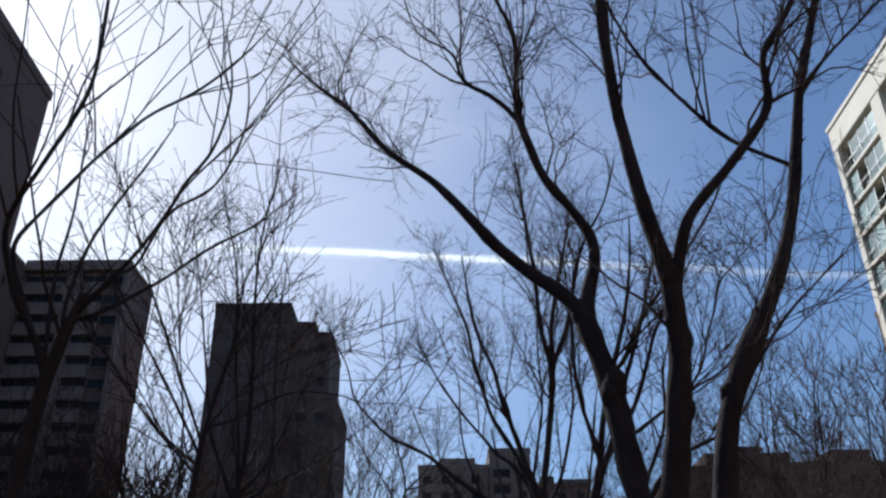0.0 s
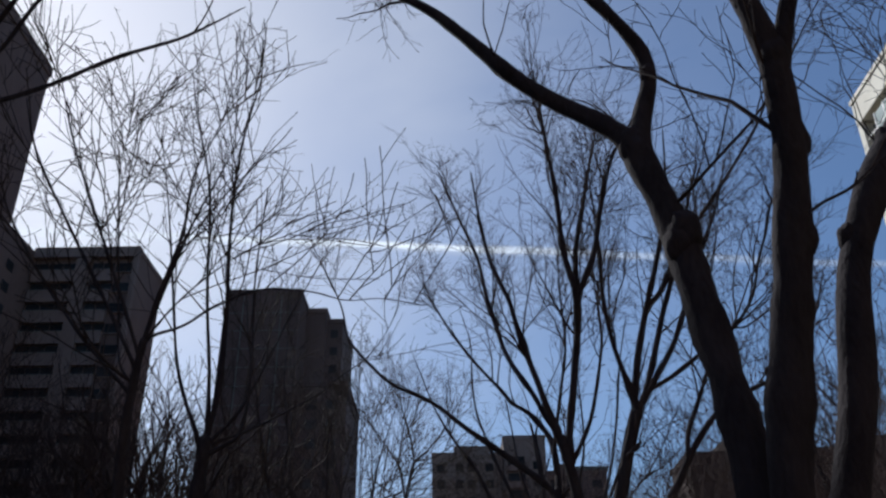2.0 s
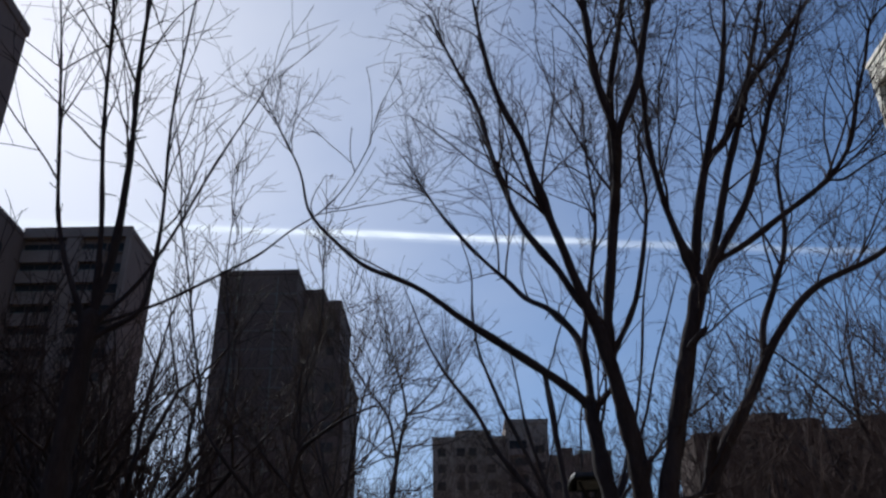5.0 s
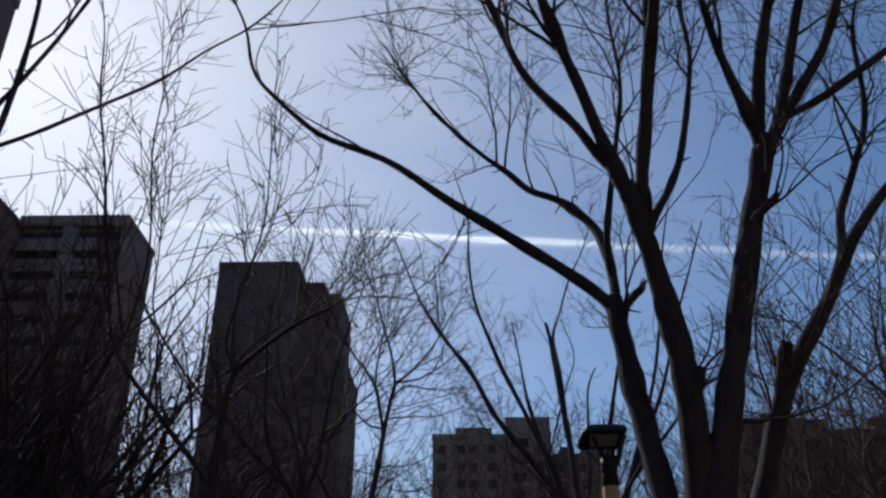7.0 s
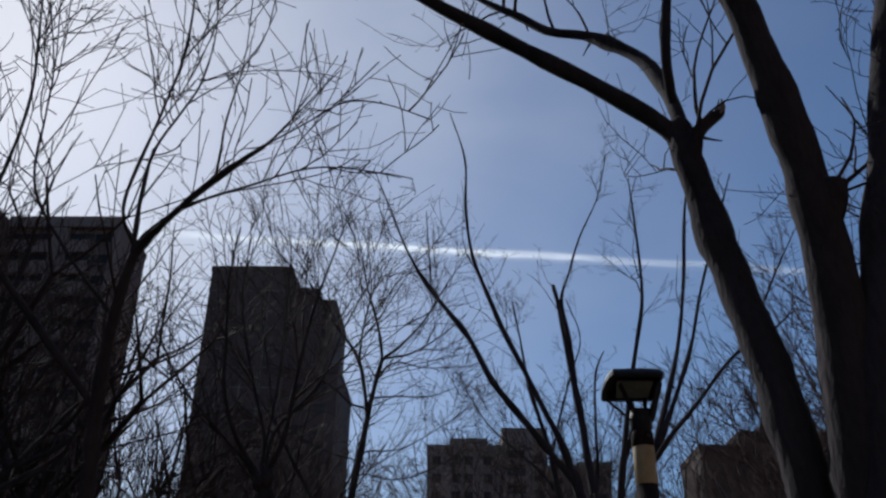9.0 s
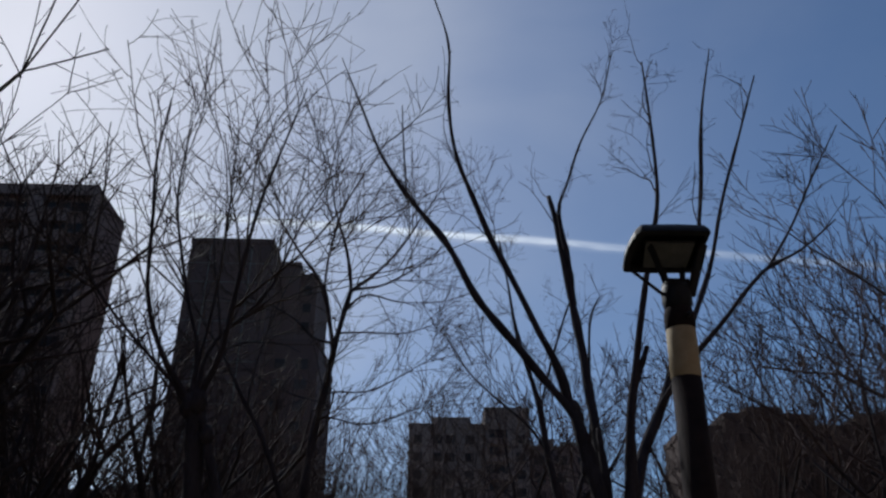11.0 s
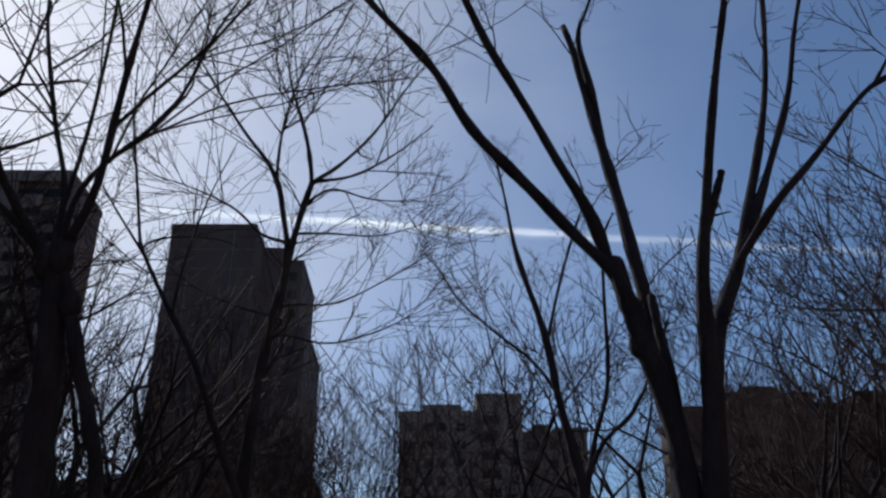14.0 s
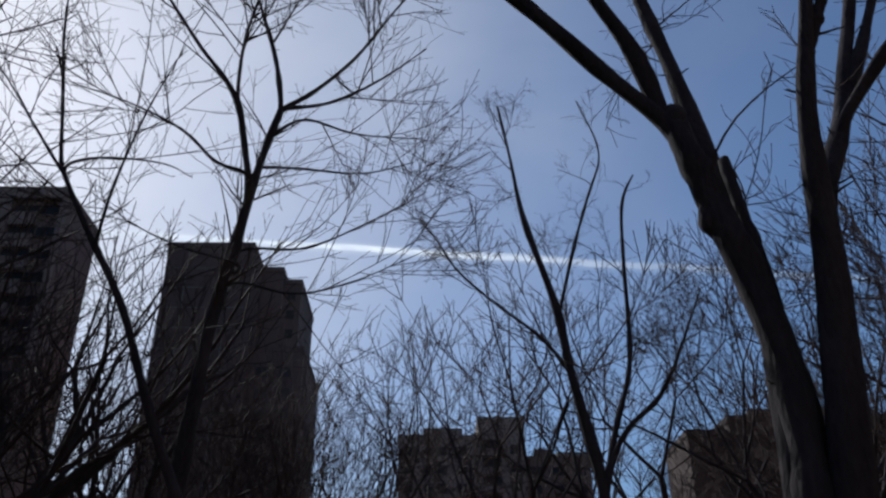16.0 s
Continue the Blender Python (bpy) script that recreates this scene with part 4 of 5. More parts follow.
tree_d.limb((3.24, 24.00, 4.93, 0.040), (3.59, 24.13, 5.65, 0.034), (3.87, 24.24, 6.27, 0.031), (4.19, 24.35, 7.03, 0.028), (4.50, 24.49, 8.04, 0.024), (5.00, 24.66, 9.38, 0.018), (5.47, 24.80, 10.65, 0.011))
tree_d.limb((3.16, 23.88, 4.82, 0.039), (3.55, 23.65, 5.36, 0.036), (3.94, 23.70, 5.78, 0.029), (4.43, 23.76, 6.38, 0.025), (4.76, 23.80, 6.70, 0.022), (5.22, 23.84, 6.96, 0.016), (5.81, 23.90, 7.48, 0.009))
tree_d.limb((4.81, 23.90, 6.78, 0.018), (5.22, 23.93, 7.41, 0.016), (5.69, 23.97, 8.28, 0.012), (6.18, 24.00, 9.12, 0.007))
tree_d.knob(2.0, 23.65, 3.93, 0.08)
tree_d.coarse = 1.12
tree_d.crown()

tree_e = Tree("bare_tree", (-1.75, 28.00, 0), 32, "slender bare tree with a fan of fine branches", group="bare trees beside the path", girth=0.13, fork=1.8, style=FAN, twig=SHOOT)
tree_e.low = 0.5
tree_e.stem((-1.75, 28.00, 2.97, 0.082), (-1.75, 28.04, 3.78, 0.074), (-1.65, 28.11, 5.55, 0.066), (-1.47, 28.15, 6.59, 0.059), (-1.42, 28.17, 7.20, 0.050), (-1.19, 28.20, 8.26, 0.042))
tree_e.limb((-1.19, 28.20, 8.26, 0.035), (-0.86, 28.25, 8.53, 0.026), (-0.33, 28.33, 9.20, 0.020), (0.15, 28.43, 10.12, 0.014), (0.58, 28.50, 10.86, 0.007))
tree_e.limb((-1.20, 28.20, 8.31, 0.031), (-1.32, 28.11, 9.02, 0.025), (-1.58, 28.00, 9.85, 0.018), (-1.70, 27.92, 10.53, 0.012), (-1.95, 27.80, 11.54, 0.007))
tree_e.limb((-1.17, 28.20, 8.26, 0.026), (-0.61, 28.23, 8.38, 0.020), (0.02, 28.27, 8.80, 0.014), (0.59, 28.30, 9.34, 0.007))
tree_e.limb((-1.32, 28.20, 7.79, 0.026), (-0.94, 28.41, 8.26, 0.018), (-0.31, 28.68, 8.24, 0.012), (0.51, 29.00, 8.40, 0.007))
tree_e.limb((-1.41, 28.00, 6.94, 0.045), (-1.51, 27.86, 7.54, 0.037), (-1.65, 27.72, 8.10, 0.034), (-2.10, 27.55, 8.69, 0.021), (-2.53, 27.38, 9.33, 0.015), (-2.97, 27.20, 10.06, 0.009))
tree_e.limb((-1.62, 27.76, 8.00, 0.025), (-1.54, 27.42, 8.60, 0.019), (-1.36, 27.32, 9.39, 0.013), (-0.94, 27.20, 10.31, 0.007))
tree_e.limb((-1.40, 27.80, 7.04, 0.024), (-1.73, 27.67, 7.09, 0.020), (-2.09, 27.48, 7.39, 0.016), (-2.63, 27.25, 7.58, 0.010), (-3.21, 27.00, 7.66, 0.006))
tree_e.limb((-1.40, 28.20, 7.39, 0.021), (-0.89, 28.37, 7.49, 0.015), (-0.20, 28.60, 7.58, 0.011), (0.44, 28.80, 7.89, 0.007))
tree_e.limb((-1.38, 28.20, 6.30, 0.016), (-0.77, 28.32, 6.37, 0.013), (-0.09, 28.46, 6.79, 0.009), (0.61, 28.60, 7.32, 0.006))
tree_e.limb((-1.41, 28.10, 5.82, 0.015), (-0.83, 28.19, 5.73, 0.012), (-0.23, 28.29, 5.92, 0.009), (0.45, 28.40, 6.31, 0.006))
tree_e.limb((-1.43, 28.10, 6.03, 0.015), (-2.00, 27.97, 6.16, 0.012), (-2.55, 27.83, 6.37, 0.008), (-3.06, 27.70, 6.72, 0.005))
tree_e.reach = 0.8
tree_e.coarse = 1.4
tree_e.crown(1.6)

tree_f = Tree("bare_tree", (-2.71, 9.60, 0), 39, "bare tree with long thin whippy shoots", group="bare trees beside the path", girth=0.12, fork=1.6, style=UPRIGHT, twig=SHOOT)
tree_f.stem((-2.71, 9.60, 3.07, 0.049), (-2.72, 9.52, 3.61, 0.044), (-2.70, 9.45, 4.11, 0.036), (-2.64, 9.40, 4.51, 0.030))
tree_f.limb((-2.64, 9.40, 4.51, 0.020), (-2.55, 9.38, 5.01, 0.017), (-2.43, 9.36, 5.54, 0.014), (-2.40, 9.34, 6.18, 0.009), (-2.21, 9.32, 6.74, 0.006), (-2.10, 9.30, 7.36, 0.004))
tree_f.limb((-2.63, 9.40, 4.56, 0.016), (-2.52, 9.45, 5.15, 0.014), (-2.39, 9.50, 5.76, 0.011), (-2.22, 9.55, 6.30, 0.008), (-2.00, 9.60, 7.01, 0.005))
tree_f.limb((-2.59, 9.40, 4.53, 0.015), (-2.29, 9.32, 4.59, 0.012), (-2.01, 9.23, 4.73, 0.011), (-1.60, 9.11, 4.83, 0.009), (-1.14, 8.99, 4.75, 0.006), (-0.82, 8.90, 4.62, 0.005), (-0.51, 8.81, 4.59, 0.004), (-0.15, 8.70, 4.47, 0.004))
tree_f.limb((-2.71, 9.46, 4.12, 0.012), (-2.87, 9.50, 4.35, 0.010), (-3.02, 9.58, 5.05, 0.009), (-3.20, 9.67, 5.91, 0.008), (-3.32, 9.74, 6.68, 0.005), (-3.27, 9.80, 7.39, 0.004))
tree_f.limb((-2.61, 9.40, 4.53, 0.011), (-2.32, 9.28, 4.84, 0.008), (-1.92, 9.15, 5.12, 0.005), (-1.43, 9.00, 5.34, 0.004))
tree_f.limb((-2.69, 9.45, 4.24, 0.018), (-3.20, 9.53, 5.09, 0.016), (-3.70, 9.59, 5.89, 0.013), (-4.18, 9.65, 6.71, 0.011), (-4.46, 9.70, 7.43, 0.005))
tree_f.limb((-2.66, 9.40, 4.33, 0.016), (-3.04, 9.33, 5.23, 0.014), (-3.37, 9.28, 5.98, 0.012), (-3.64, 9.24, 6.64, 0.009), (-3.87, 9.20, 7.34, 0.005))
tree_f.limb((-2.73, 9.50, 4.04, 0.016), (-3.33, 9.63, 4.66, 0.014), (-3.99, 9.77, 5.47, 0.011), (-4.59, 9.90, 6.37, 0.006))
tree_f.reach = 0.7
tree_f.coarse = 1.6
tree_f.crown(1.2)

tree_g = Tree("bare_tree", (-3.23, 13.40, 0), 46, "bare pollarded tree with upright shoots from a knotty head", group="bare trees beside the path", girth=0.13, fork=1.8, style=UPRIGHT, twig=SHOOT)
tree_g.stem((-3.23, 13.40, 3.14, 0.104), (-3.20, 13.37, 3.59, 0.096), (-3.18, 13.33, 4.18, 0.088), (-3.15, 13.30, 4.68, 0.082))
tree_g.limb((-3.15, 13.30, 4.68, 0.041), (-3.06, 13.31, 5.35, 0.035), (-3.08, 13.34, 6.45, 0.029), (-3.18, 13.36, 7.86, 0.022), (-3.18, 13.38, 9.26, 0.016), (-2.99, 13.40, 10.71, 0.010))
tree_g.limb((-3.13, 13.30, 4.74, 0.034), (-3.19, 13.25, 5.60, 0.025), (-3.34, 13.18, 6.76, 0.020), (-3.48, 13.10, 8.39, 0.015), (-3.80, 13.04, 9.67, 0.011), (-3.99, 13.00, 10.57, 0.007))
tree_g.limb((-3.09, 13.30, 4.68, 0.026), (-2.78, 13.34, 5.08, 0.019), (-2.53, 13.39, 5.65, 0.014), (-2.22, 13.44, 6.49, 0.010), (-1.87, 13.50, 7.32, 0.007))
tree_g.limb((-3.22, 13.30, 4.68, 0.030), (-3.64, 13.35, 5.66, 0.020), (-3.90, 13.40, 6.90, 0.017), (-4.16, 13.45, 8.21, 0.011), (-4.50, 13.50, 9.70, 0.007))
tree_g.limb((-3.07, 13.30, 4.55, 0.029), (-2.73, 13.31, 4.74, 0.025), (-2.67, 13.32, 5.08, 0.019), (-2.66, 13.34, 5.78, 0.016), (-2.74, 13.37, 7.02, 0.013), (-2.70, 13.40, 8.59, 0.009))
tree_g.limb((-3.16, 13.33, 4.62, 0.019), (-2.91, 13.40, 4.76, 0.015), (-2.55, 13.40, 4.90, 0.014), (-2.16, 13.40, 5.11, 0.013), (-1.72, 13.40, 5.36, 0.010), (-1.44, 13.40, 5.61, 0.008), (-1.14, 13.40, 5.83, 0.007), (-0.89, 13.40, 6.16, 0.005), (-0.68, 13.40, 6.63, 0.004))
tree_g.reach = 0.8
tree_g.coarse = 1.4
tree_g.crown(0.85)

tree_h = Tree("bare_tree", (-1.78, 16.20, 0), 53, "bare tree with a sawn-off limb and spreading shoots", group="bare trees beside the path", girth=0.12, fork=1.6, style=UPRIGHT, twig=SHOOT)
tree_h.stem((-1.78, 16.20, 2.66, 0.043), (-1.78, 16.11, 3.09, 0.040), (-1.77, 16.00, 3.62, 0.034), (-1.67, 15.90, 4.14, 0.029))
tree_h.limb((-1.67, 15.90, 4.14, 0.024), (-1.40, 15.67, 4.27, 0.020), (-1.08, 15.41, 4.38, 0.017), (-0.74, 15.15, 4.43, 0.013))
tree_h.limb((-0.76, 15.15, 4.42, 0.006), (-0.52, 15.12, 4.56, 0.005), (-0.30, 15.10, 4.70, 0.005), (-0.07, 15.08, 4.67, 0.004), (0.19, 15.05, 4.54, 0.004))
tree_h.limb((-1.64, 15.90, 4.26, 0.013), (-1.43, 16.00, 4.55, 0.010), (-1.04, 16.13, 4.81, 0.008), (-0.68, 16.23, 5.01, 0.006), (-0.34, 16.33, 5.06, 0.005), (-0.06, 16.40, 5.04, 0.004))
tree_h.limb((-1.68, 15.90, 4.18, 0.015), (-1.75, 16.02, 4.67, 0.012), (-1.76, 16.11, 5.08, 0.010), (-1.66, 16.20, 5.47, 0.008), (-1.58, 16.28, 5.83, 0.007), (-1.58, 16.39, 6.46, 0.005), (-1.71, 16.50, 7.13, 0.004))
tree_h.limb((-1.66, 16.50, 6.01, 0.005), (-1.40, 16.50, 6.15, 0.004), (-1.25, 16.50, 6.38, 0.004), (-1.15, 16.50, 6.75, 0.004))
tree_h.limb((-1.79, 16.10, 3.20, 0.022), (-2.30, 16.00, 3.80, 0.018), (-2.76, 15.90, 4.40, 0.015), (-2.93, 15.90, 5.09, 0.013), (-3.07, 15.90, 5.67, 0.013), (-3.19, 15.90, 6.29, 0.012), (-3.40, 15.90, 7.17, 0.010), (-3.52, 15.90, 8.06, 0.008), (-3.72, 15.90, 8.88, 0.004))
tree_h.limb((-2.73, 15.90, 4.38, 0.012), (-2.66, 15.90, 4.61, 0.011), (-2.59, 15.87, 5.36, 0.009), (-2.72, 15.84, 6.43, 0.008), (-2.71, 15.82, 7.23, 0.006), (-2.71, 15.80, 7.95, 0.004))
tree_h.limb((-1.71, 15.70, 4.39, 0.011), (-1.56, 15.62, 5.00, 0.009), (-1.45, 15.55, 5.51, 0.008), (-1.44, 15.46, 6.29, 0.006), (-1.41, 15.40, 6.84, 0.004))
tree_h.limb((-1.85, 16.20, 3.85, 0.013), (-2.21, 16.15, 4.28, 0.010), (-2.53, 16.11, 4.78, 0.009), (-2.57, 16.07, 5.37, 0.007), (-2.59, 16.04, 5.75, 0.006), (-2.74, 16.00, 6.38, 0.004))
tree_h.reach = 0.55
tree_h.coarse = 1.4
tree_h.crown(0.95)

tree_i = Tree("bare_tree", (-2.20, 23.40, 0), 60, "bare multi-stemmed tree with dense upright shoots", group="bare trees beside the path", girth=0.15, fork=1.8, style=UPRIGHT, twig=SHOOT)
tree_i.stem((-2.20, 23.40, 2.76, 0.121), (-2.22, 23.37, 3.23, 0.111), (-2.27, 23.33, 4.05, 0.095), (-2.34, 23.30, 4.54, 0.083))
tree_i.stem((-1.68, 23.30, 2.64, 0.052), (-1.84, 23.30, 3.21, 0.052), (-2.02, 23.30, 3.75, 0.052), (-2.18, 23.30, 4.22, 0.051), (-2.33, 23.30, 4.60, 0.050))
tree_i.limb((-2.30, 23.30, 4.60, 0.039), (-2.07, 23.15, 5.13, 0.033), (-1.96, 22.98, 5.84, 0.026), (-1.76, 22.74, 6.84, 0.019), (-1.52, 22.57, 7.58, 0.013), (-1.27, 22.40, 8.36, 0.007))
tree_i.limb((-2.43, 23.30, 4.60, 0.039), (-2.74, 23.07, 5.08, 0.030), (-2.93, 22.83, 5.68, 0.024), (-2.92, 22.51, 6.51, 0.018), (-2.92, 22.27, 7.15, 0.015), (-2.78, 22.00, 7.86, 0.009))
tree_i.limb((-2.38, 23.30, 4.60, 0.030), (-2.41, 23.34, 5.21, 0.023), (-2.67, 23.38, 6.00, 0.019), (-3.00, 23.44, 7.33, 0.014), (-3.01, 23.50, 8.60, 0.009))
tree_i.limb((-2.32, 23.30, 4.60, 0.030), (-2.24, 23.30, 5.25, 0.021), (-1.65, 23.30, 5.97, 0.016), (-1.34, 23.30, 6.88, 0.012), (-0.86, 23.30, 7.89, 0.006))
tree_i.limb((-2.38, 23.30, 4.48, 0.030), (-2.63, 23.22, 4.79, 0.022), (-3.10, 23.08, 5.26, 0.018), (-3.54, 22.95, 5.75, 0.014), (-3.96, 22.80, 6.43, 0.008))
tree_i.limb((-2.39, 23.30, 4.83, 0.021), (-2.27, 23.23, 5.79, 0.016), (-2.23, 23.16, 6.99, 0.012), (-2.25, 23.10, 8.18, 0.007))
for knot in ((-2.2, 23.1, 4.6, 0.12), (-2.5, 23.1, 4.45, 0.10), (-2.1, 23.2, 4.2, 0.09)):
    tree_i.knob(*knot)
tree_i.reach = 1.15
tree_i.coarse = 1.9
tree_i.crown(1.35)

tree_j = Tree("bare_tree", (-1.37, 27.20, 0), 67, "leaning bare tree with thin twiggy branches", group="bare trees beside the path", girth=0.11, fork=2.0, style=UPRIGHT, twig=SHOOT)
tree_j.stem((-1.37, 27.20, 2.95, 0.050), (-1.64, 27.16, 3.60, 0.045), (-1.94, 27.12, 4.30, 0.041), (-2.24, 27.08, 5.07, 0.036), (-2.73, 27.03, 5.90, 0.028), (-3.09, 27.00, 6.57, 0.024))
tree_j.limb((-3.09, 27.00, 6.57, 0.022), (-3.28, 27.06, 7.45, 0.018), (-3.52, 27.14, 8.56, 0.014), (-3.65, 27.20, 9.61, 0.008))
tree_j.limb((-3.09, 27.00, 6.54, 0.019), (-3.41, 26.87, 7.00, 0.013), (-3.69, 26.75, 7.42, 0.008), (-4.11, 26.60, 7.97, 0.005))
tree_j.limb((-3.03, 27.00, 6.61, 0.016), (-2.70, 27.12, 6.77, 0.012), (-2.17, 27.30, 6.82, 0.008), (-1.88, 27.40, 6.71, 0.005))
tree_j.limb((-2.57, 27.00, 5.69, 0.018), (-2.50, 26.95, 6.30, 0.014), (-2.29, 26.87, 7.16, 0.010), (-1.98, 26.80, 8.02, 0.005))
tree_j.coarse = 1.4
tree_j.crown(1.3)

tree_n = Tree("bare_tree", (-3.04, 6.20, 0), 74, "bare tree with arching whippy branches", group="bare trees beside the path", girth=0.10, fork=1.7, style=UPRIGHT, twig=SHOOT)
tree_n.stem((-3.04, 6.20, 3.36, 0.064), (-2.93, 6.09, 4.02, 0.048), (-2.75, 6.00, 4.54, 0.035))
tree_n.limb((-2.96, 6.12, 3.90, 0.030), (-3.26, 6.14, 4.50, 0.022), (-3.46, 6.10, 4.99, 0.018), (-3.27, 5.98, 5.19, 0.017), (-3.04, 5.86, 5.37, 0.015), (-2.75, 5.70, 5.59, 0.014), (-2.51, 5.58, 5.73, 0.012), (-2.27, 5.47, 5.86, 0.011), (-1.88, 5.31, 5.95, 0.010), (-1.51, 5.12, 6.13, 0.007), (-1.30, 5.00, 6.29, 0.005))
tree_n.limb((-2.95, 6.11, 3.96, 0.028), (-3.22, 5.86, 4.48, 0.022), (-3.27, 5.60, 4.91, 0.019), (-3.08, 5.43, 5.16, 0.018), (-2.80, 5.21, 5.46, 0.016), (-2.58, 5.02, 5.72, 0.015), (-2.49, 4.85, 6.01, 0.013), (-2.43, 4.69, 6.29, 0.010), (-2.39, 4.50, 6.62, 0.006))
tree_n.limb((-2.73, 6.00, 4.44, 0.021), (-2.34, 5.82, 4.78, 0.015), (-2.09, 5.69, 5.10, 0.013), (-1.96, 5.61, 5.31, 0.012), (-1.75, 5.50, 5.55, 0.011), (-1.63, 5.35, 5.99, 0.009), (-1.70, 5.20, 6.49, 0.005))
tree_n.limb((-2.39, 6.00, 4.78, 0.012), (-2.20, 6.00, 5.25, 0.012), (-1.86, 6.00, 5.52, 0.010), (-1.68, 6.00, 6.03, 0.009), (-1.68, 6.00, 6.52, 0.007), (-1.78, 6.00, 6.97, 0.004))
tree_n.limb((-2.67, 6.00, 4.34, 0.017), (-2.31, 6.32, 4.79, 0.014), (-2.01, 6.57, 5.24, 0.012), (-1.69, 6.78, 5.59, 0.010), (-1.38, 7.00, 6.06, 0.004))
tree_n.limb((-2.88, 6.00, 4.35, 0.017), (-2.88, 6.14, 4.96, 0.014), (-2.78, 6.26, 5.46, 0.012), (-2.58, 6.40, 6.08, 0.010), (-2.45, 6.50, 6.56, 0.006))
tree_n.limb((-3.00, 6.10, 4.11, 0.017), (-3.13, 6.25, 4.87, 0.013), (-3.16, 6.37, 5.47, 0.010), (-3.26, 6.50, 6.28, 0.009), (-3.35, 6.60, 6.95, 0.004))
tree_n.coarse = 1.6
tree_n.crown(0.9)

tree_l = Tree("bare_tree", (3.11, 32.00, 0), 81, "thin young bare tree with open wiry branches", group="bare trees beside the path", girth=0.11, fork=1.8, style=BARE)
tree_l.stem((3.11, 32.00, 3.80, 0.091), (3.15, 32.03, 4.58, 0.086), (2.98, 32.05, 5.41, 0.075), (2.80, 32.08, 6.30, 0.069), (2.70, 32.10, 7.25, 0.060), (2.48, 32.12, 8.06, 0.050), (2.17, 32.15, 9.26, 0.039), (2.06, 32.17, 10.20, 0.027), (1.86, 32.20, 11.46, 0.019))
tree_l.limb((2.80, 32.20, 6.35, 0.032), (2.43, 32.28, 6.94, 0.027), (1.74, 32.38, 7.58, 0.021), (1.11, 32.48, 8.24, 0.018), (0.73, 32.56, 8.93, 0.014), (0.44, 32.60, 9.29, 0.007))
tree_l.limb((2.71, 32.20, 7.30, 0.030), (3.02, 32.14, 8.50, 0.025), (3.32, 32.09, 9.46, 0.022), (3.59, 32.05, 10.37, 0.015), (3.27, 32.00, 11.44, 0.011))
tree_l.limb((3.19, 32.00, 4.57, 0.054), (3.40, 32.07, 5.42, 0.044), (3.75, 32.16, 6.52, 0.039), (3.85, 32.28, 8.15, 0.032), (3.96, 32.36, 9.52, 0.026), (4.23, 32.40, 10.13, 0.015))
tree_l.limb((3.25, 32.00, 4.82, 0.043), (3.53, 31.92, 5.37, 0.037), (4.07, 31.82, 5.86, 0.032), (4.49, 31.70, 6.71, 0.022), (4.83, 31.60, 7.51, 0.013))
tree_l.coarse = 1.12
tree_l.crown(1.6)


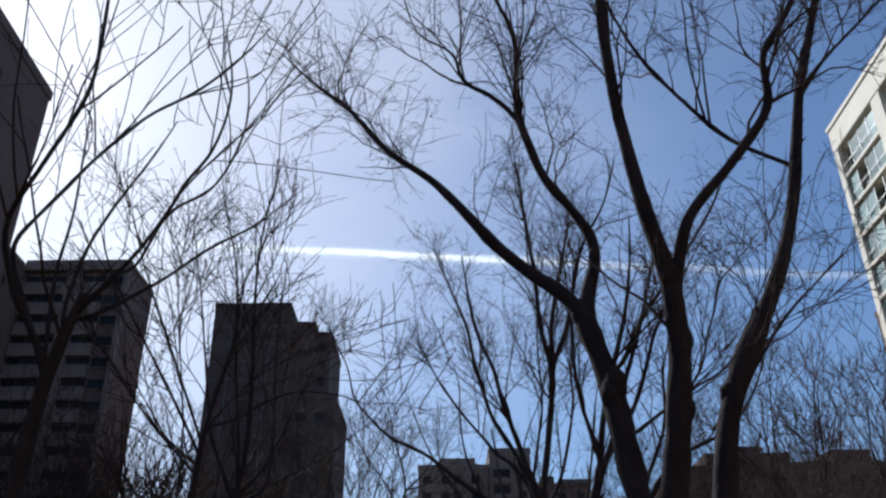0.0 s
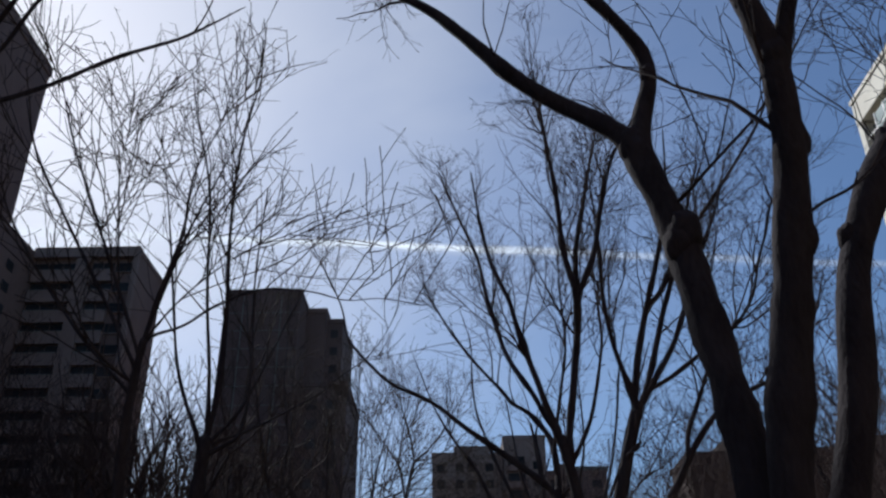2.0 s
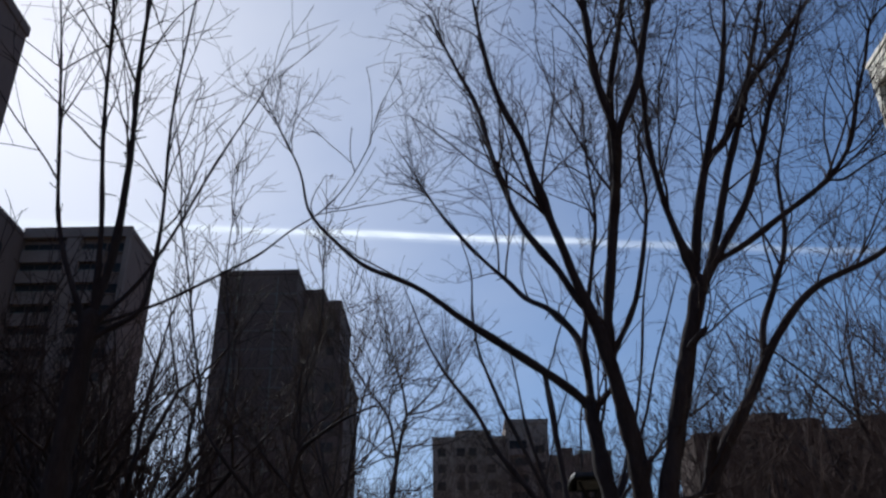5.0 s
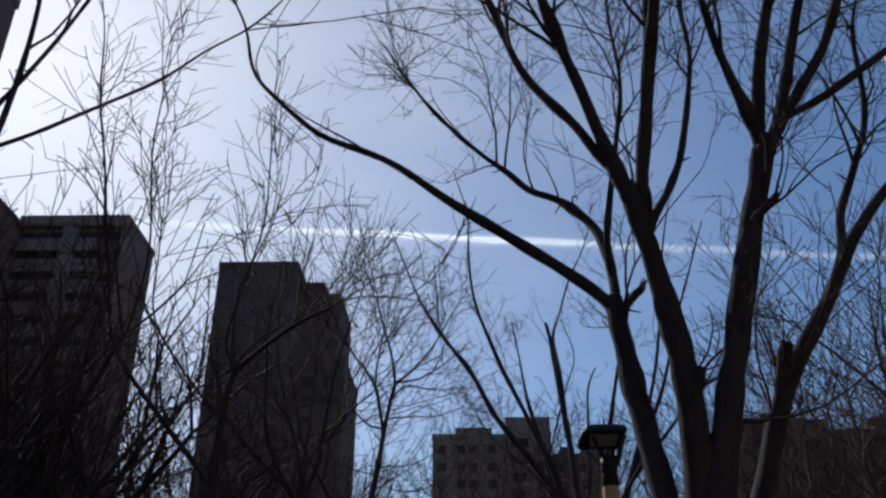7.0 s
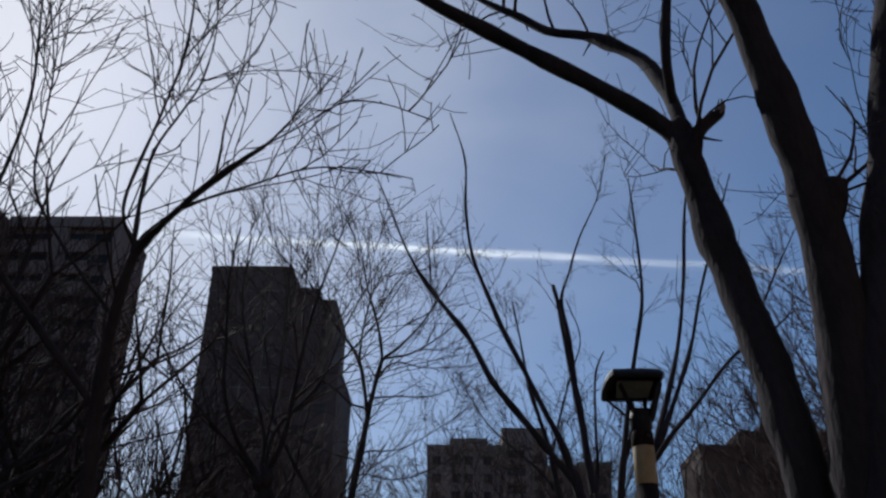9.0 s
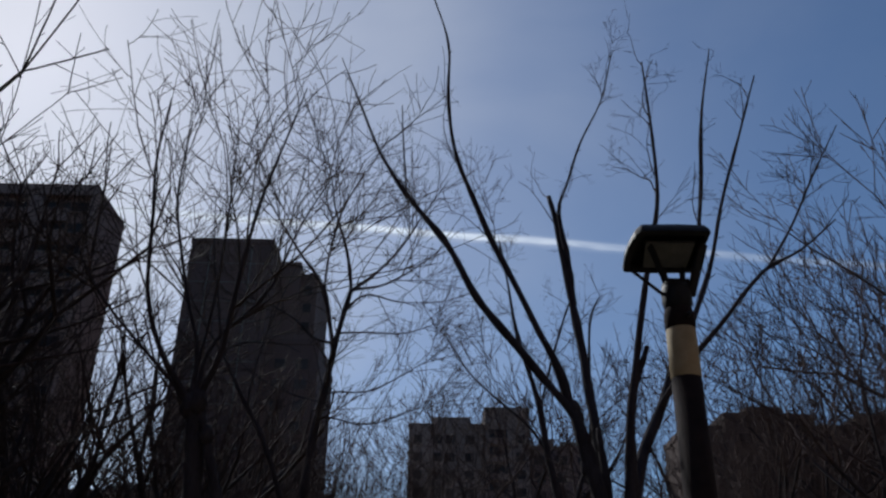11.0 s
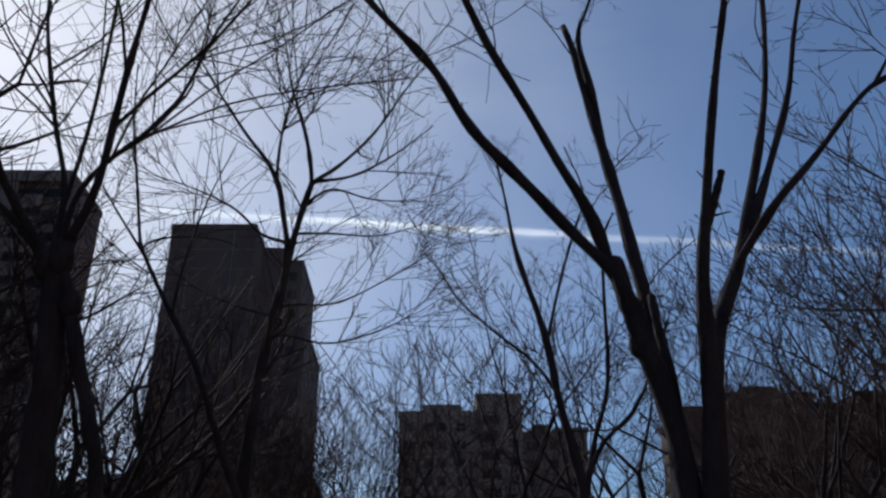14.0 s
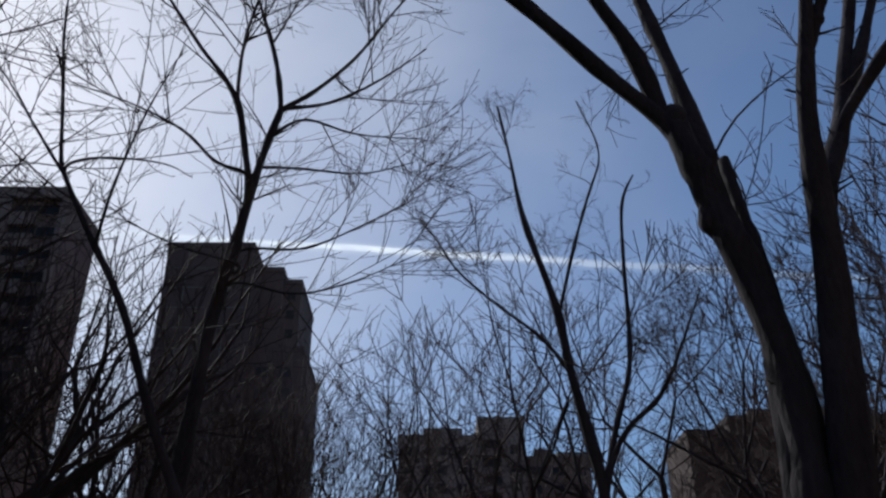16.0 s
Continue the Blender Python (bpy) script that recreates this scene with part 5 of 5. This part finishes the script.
# ---- trees further off: a trunk that forks again and again ----
def forked_tree(seed, label, fork, first, levels, splay, lift, girth, twig, leaders=5, coarse=1.0, fine=3.0):
    """first: length of the lowest limbs; splay: angles at the first fork and at later ones; lift: bend upwards."""
    g = np.random.RandomState(seed)
    tree = thing("bare_tree", (0, 0, 0), label, "tree", "bare trees across the park")
    n = 7
    pts, _ = spline([(0, 0, -0.1, girth * 1.5), (0.02, 0, 0.4, girth), (g.uniform(-0.1, 0.1), g.uniform(-0.1, 0.1), fork * 0.6, girth * 0.88), (0, 0, fork, girth * 0.74), (0, 0, fork + 0.3, girth * 0.3)], 18)
    part("trunk", sweep(pts[None, :, :3], pts[None, :, 3], 10, "trunk", BARK, 0.05, seed), BARK, tree)
    at, way, size = np.zeros((1, 3)) + (0, 0, fork), np.array([[0.0, 0.0, 1.0]]), np.array([girth * 0.72])
    length = first
    for k in range(levels):
        count = np.full(len(at), leaders) if k == 0 else 2 + (g.uniform(size=len(at)) < 0.42)
        idx = np.repeat(np.arange(len(at)), count)
        turn = np.concatenate([np.arange(c) * 2 * np.pi / c + g.uniform(0, 6.3) for c in count]) + g.normal(size=len(idx)) * 0.35
        d = way[idx]
        u = np.cross(d, (0.31, 0.17, 0.22))
        u /= np.linalg.norm(u, axis=1, keepdims=True)
        v = np.cross(d, u)
        lean = np.radians(g.uniform(*(splay[0] if k == 0 else splay[1]), len(idx)))[:, None]
        d = d * np.cos(lean) + (u * np.cos(turn)[:, None] + v * np.sin(turn)[:, None]) * np.sin(lean)
        step = (length * g.uniform(0.62, 1.25, len(idx)) / (n - 1))[:, None]
        line = [at[idx] - d * 0.02]
        for j in range(n - 1):
            d = d + g.normal(size=d.shape) * 0.03
            d[:, 2] += lift
            d /= np.linalg.norm(d, axis=1, keepdims=True)
            line.append(line[-1] + d * step)
        P = np.stack(line, 1)
        r0 = size[idx] * np.where(count[idx] > 2, 0.68, 0.77) * g.uniform(0.82, 1.05, len(idx))
        r0 = np.maximum(r0, 0.0042 * coarse)
        R = r0[:, None] * np.linspace(1, 0.74, n)
        if k == 0:
            for q, r in zip(P, R):
                part("limb", sweep(q[None], r[None], 6, "limb", BARK), BARK, tree)
        else:
            tagged(part("branch_mass" if k < 3 else "twig_mass", sweep(P, R, 5 if k < 3 else 3, "branch", BARK if k < 2 else twig), twig, tree), kind="stuff")
        if k in (2, 3):
            Q, S = sprout(g, P, R, fine * 0.3, 0.5, 1.4, (18, 45), lift * 2, 5, 0.05, thin=0.5, tip=0.0026 * coarse, most=0.006 * coarse)
            tagged(part("side_twig_mass", sweep(Q, S, 3, "side_twig", twig), twig, tree), kind="stuff")
        at, way, size, length = P[:, -1], d, R[:, -1], length * 0.77
    Q, S = sprout(g, P, R, fine * 2.0, 0.2, 0.75, (16, 46), lift, 4, 0.06, start=0.3, thin=0.6, tip=0.0024 * coarse, most=0.0045 * coarse)
    tagged(part("fine_twig_mass", sweep(Q, S, 3, "fine_twig", twig), twig, tree), kind="stuff")
    return tree


vase = forked_tree(101, "round-crowned bare tree with fine upswept branches", 3.6, 2.5, 5, ((20, 44), (16, 38)), 0.022, 0.16, FAR_TWIG, 5, 2.2, 2.4)
vase_b = forked_tree(113, "bare tree with a dense vase-shaped crown", 3.0, 2.4, 5, ((24, 48), (16, 40)), 0.025, 0.15, FAR_TWIG, 6, 2.2, 2.4)
wide_tree = forked_tree(127, "broad bare tree with low spreading branches", 2.2, 2.9, 5, ((34, 62), (16, 38)), 0.032, 0.18, FAR_TWIG, 8, 1.8, 2.3)
thicket = forked_tree(139, "slim twiggy bare tree in a thicket", 1.5, 2.2, 5, ((12, 34), (16, 42)), 0.022, 0.12, TWIG, 4, 1.6, 1.4)
dense = forked_tree(163, "tall dark bare tree with a dense twiggy crown", 2.6, 2.6, 5, ((12, 34), (16, 40)), 0.022, 0.17, TWIG, 5, 1.7, 1.7)
pollard = forked_tree(151, "bare pollarded tree with a dark trunk and spreading shoots", 3.2, 2.0, 4, ((16, 52), (16, 42)), 0.03, 0.21, TWIG, 7, 1.7, 2.2)
PLACES = (
    (pollard, ((-6.4, 22), (-6.9, 25.4), (-9.3, 27), (-8.4, 23.2), (-4.6, 29.8, 0.95), (-4.1, 33.2, 0.9), (-5.9, 27.8, 0.9))),
    (vase, ((2.6, 42), (6.5, 48), (-1.2, 49), (10.5, 45), (-8, 46), (16, 47), (13.0, 51), (20.5, 49), (8.6, 53), (24, 45), (14.2, 33.8, 1.45), (17.4, 36.2, 1.55), (20.4, 33.0, 1.5), (12.0, 37.0, 1.25), (15.6, 40.4, 1.5), (12.4, 44.0, 1.3), (19.2, 40.6, 1.5))),
    (vase_b, ((2.2, 36.6), (5.8, 38.5), (-4.6, 41), (8.6, 36.5), (-11.5, 38), (-1.6, 40.5), (13.6, 42.5), (18.4, 42.6), (21.5, 40))),
    (dense, ((-11.0, 28.0), (-11.2, 25.0), (-12.6, 26.4), (-11.6, 29), (-13.6, 24.4), (-11.6, 31.2), (-7.2, 29.4))),
    (wide_tree, ((10.6, 29.2), (13.6, 26.0), (13.5, 37.5), (15.5, 29.0), (18.5, 35), (14.2, 31.6), (17.4, 39.5), (9.8, 36.0), (15.6, 35.2), (20.5, 31.5), (9.6, 34.2), (12.2, 35.4), (12.6, 39.8))),
    (thicket, ((-2.6, 34.2), (-4.4, 31.5), (-1.2, 36.5), (-6.3, 29.5), (-7.8, 33), (-8.8, 26.5), (-7.2, 24), (-6.4, 20.5), (-8.6, 21.5), (-5.6, 26.5), (-10.6, 28), (-12.2, 31), (-11, 24), (-8.0, 17.5), (-13, 27), (-6.0, 23.2), (-5.0, 29.2), (-6.6, 31.6), (-9.2, 30.4), (-9.4, 24.4), (-5.2, 33.8), (-3.4, 36.8), (-2.0, 38.6), (-5.2, 30.2), (-2.0, 35.2), (-3.4, 34.6), (-0.8, 37.4), (-2.8, 37.8), (11.6, 39.5), (15.4, 45.2), (19.5, 45.6))),
)
for proto, spots in PLACES:
    for k, (x, y, *given) in enumerate(spots):
        size = given[0] if given else 1.0 + 0.14 * math.sin(k * 2.1 + x)
        m = pose(x, y, 0, 0, 0, k * 67 + x * 9)
        if k == 0:
            proto.matrix_basis = m
        else:
            other = copy_thing(proto, m)
            other.scale = (size, size, size)
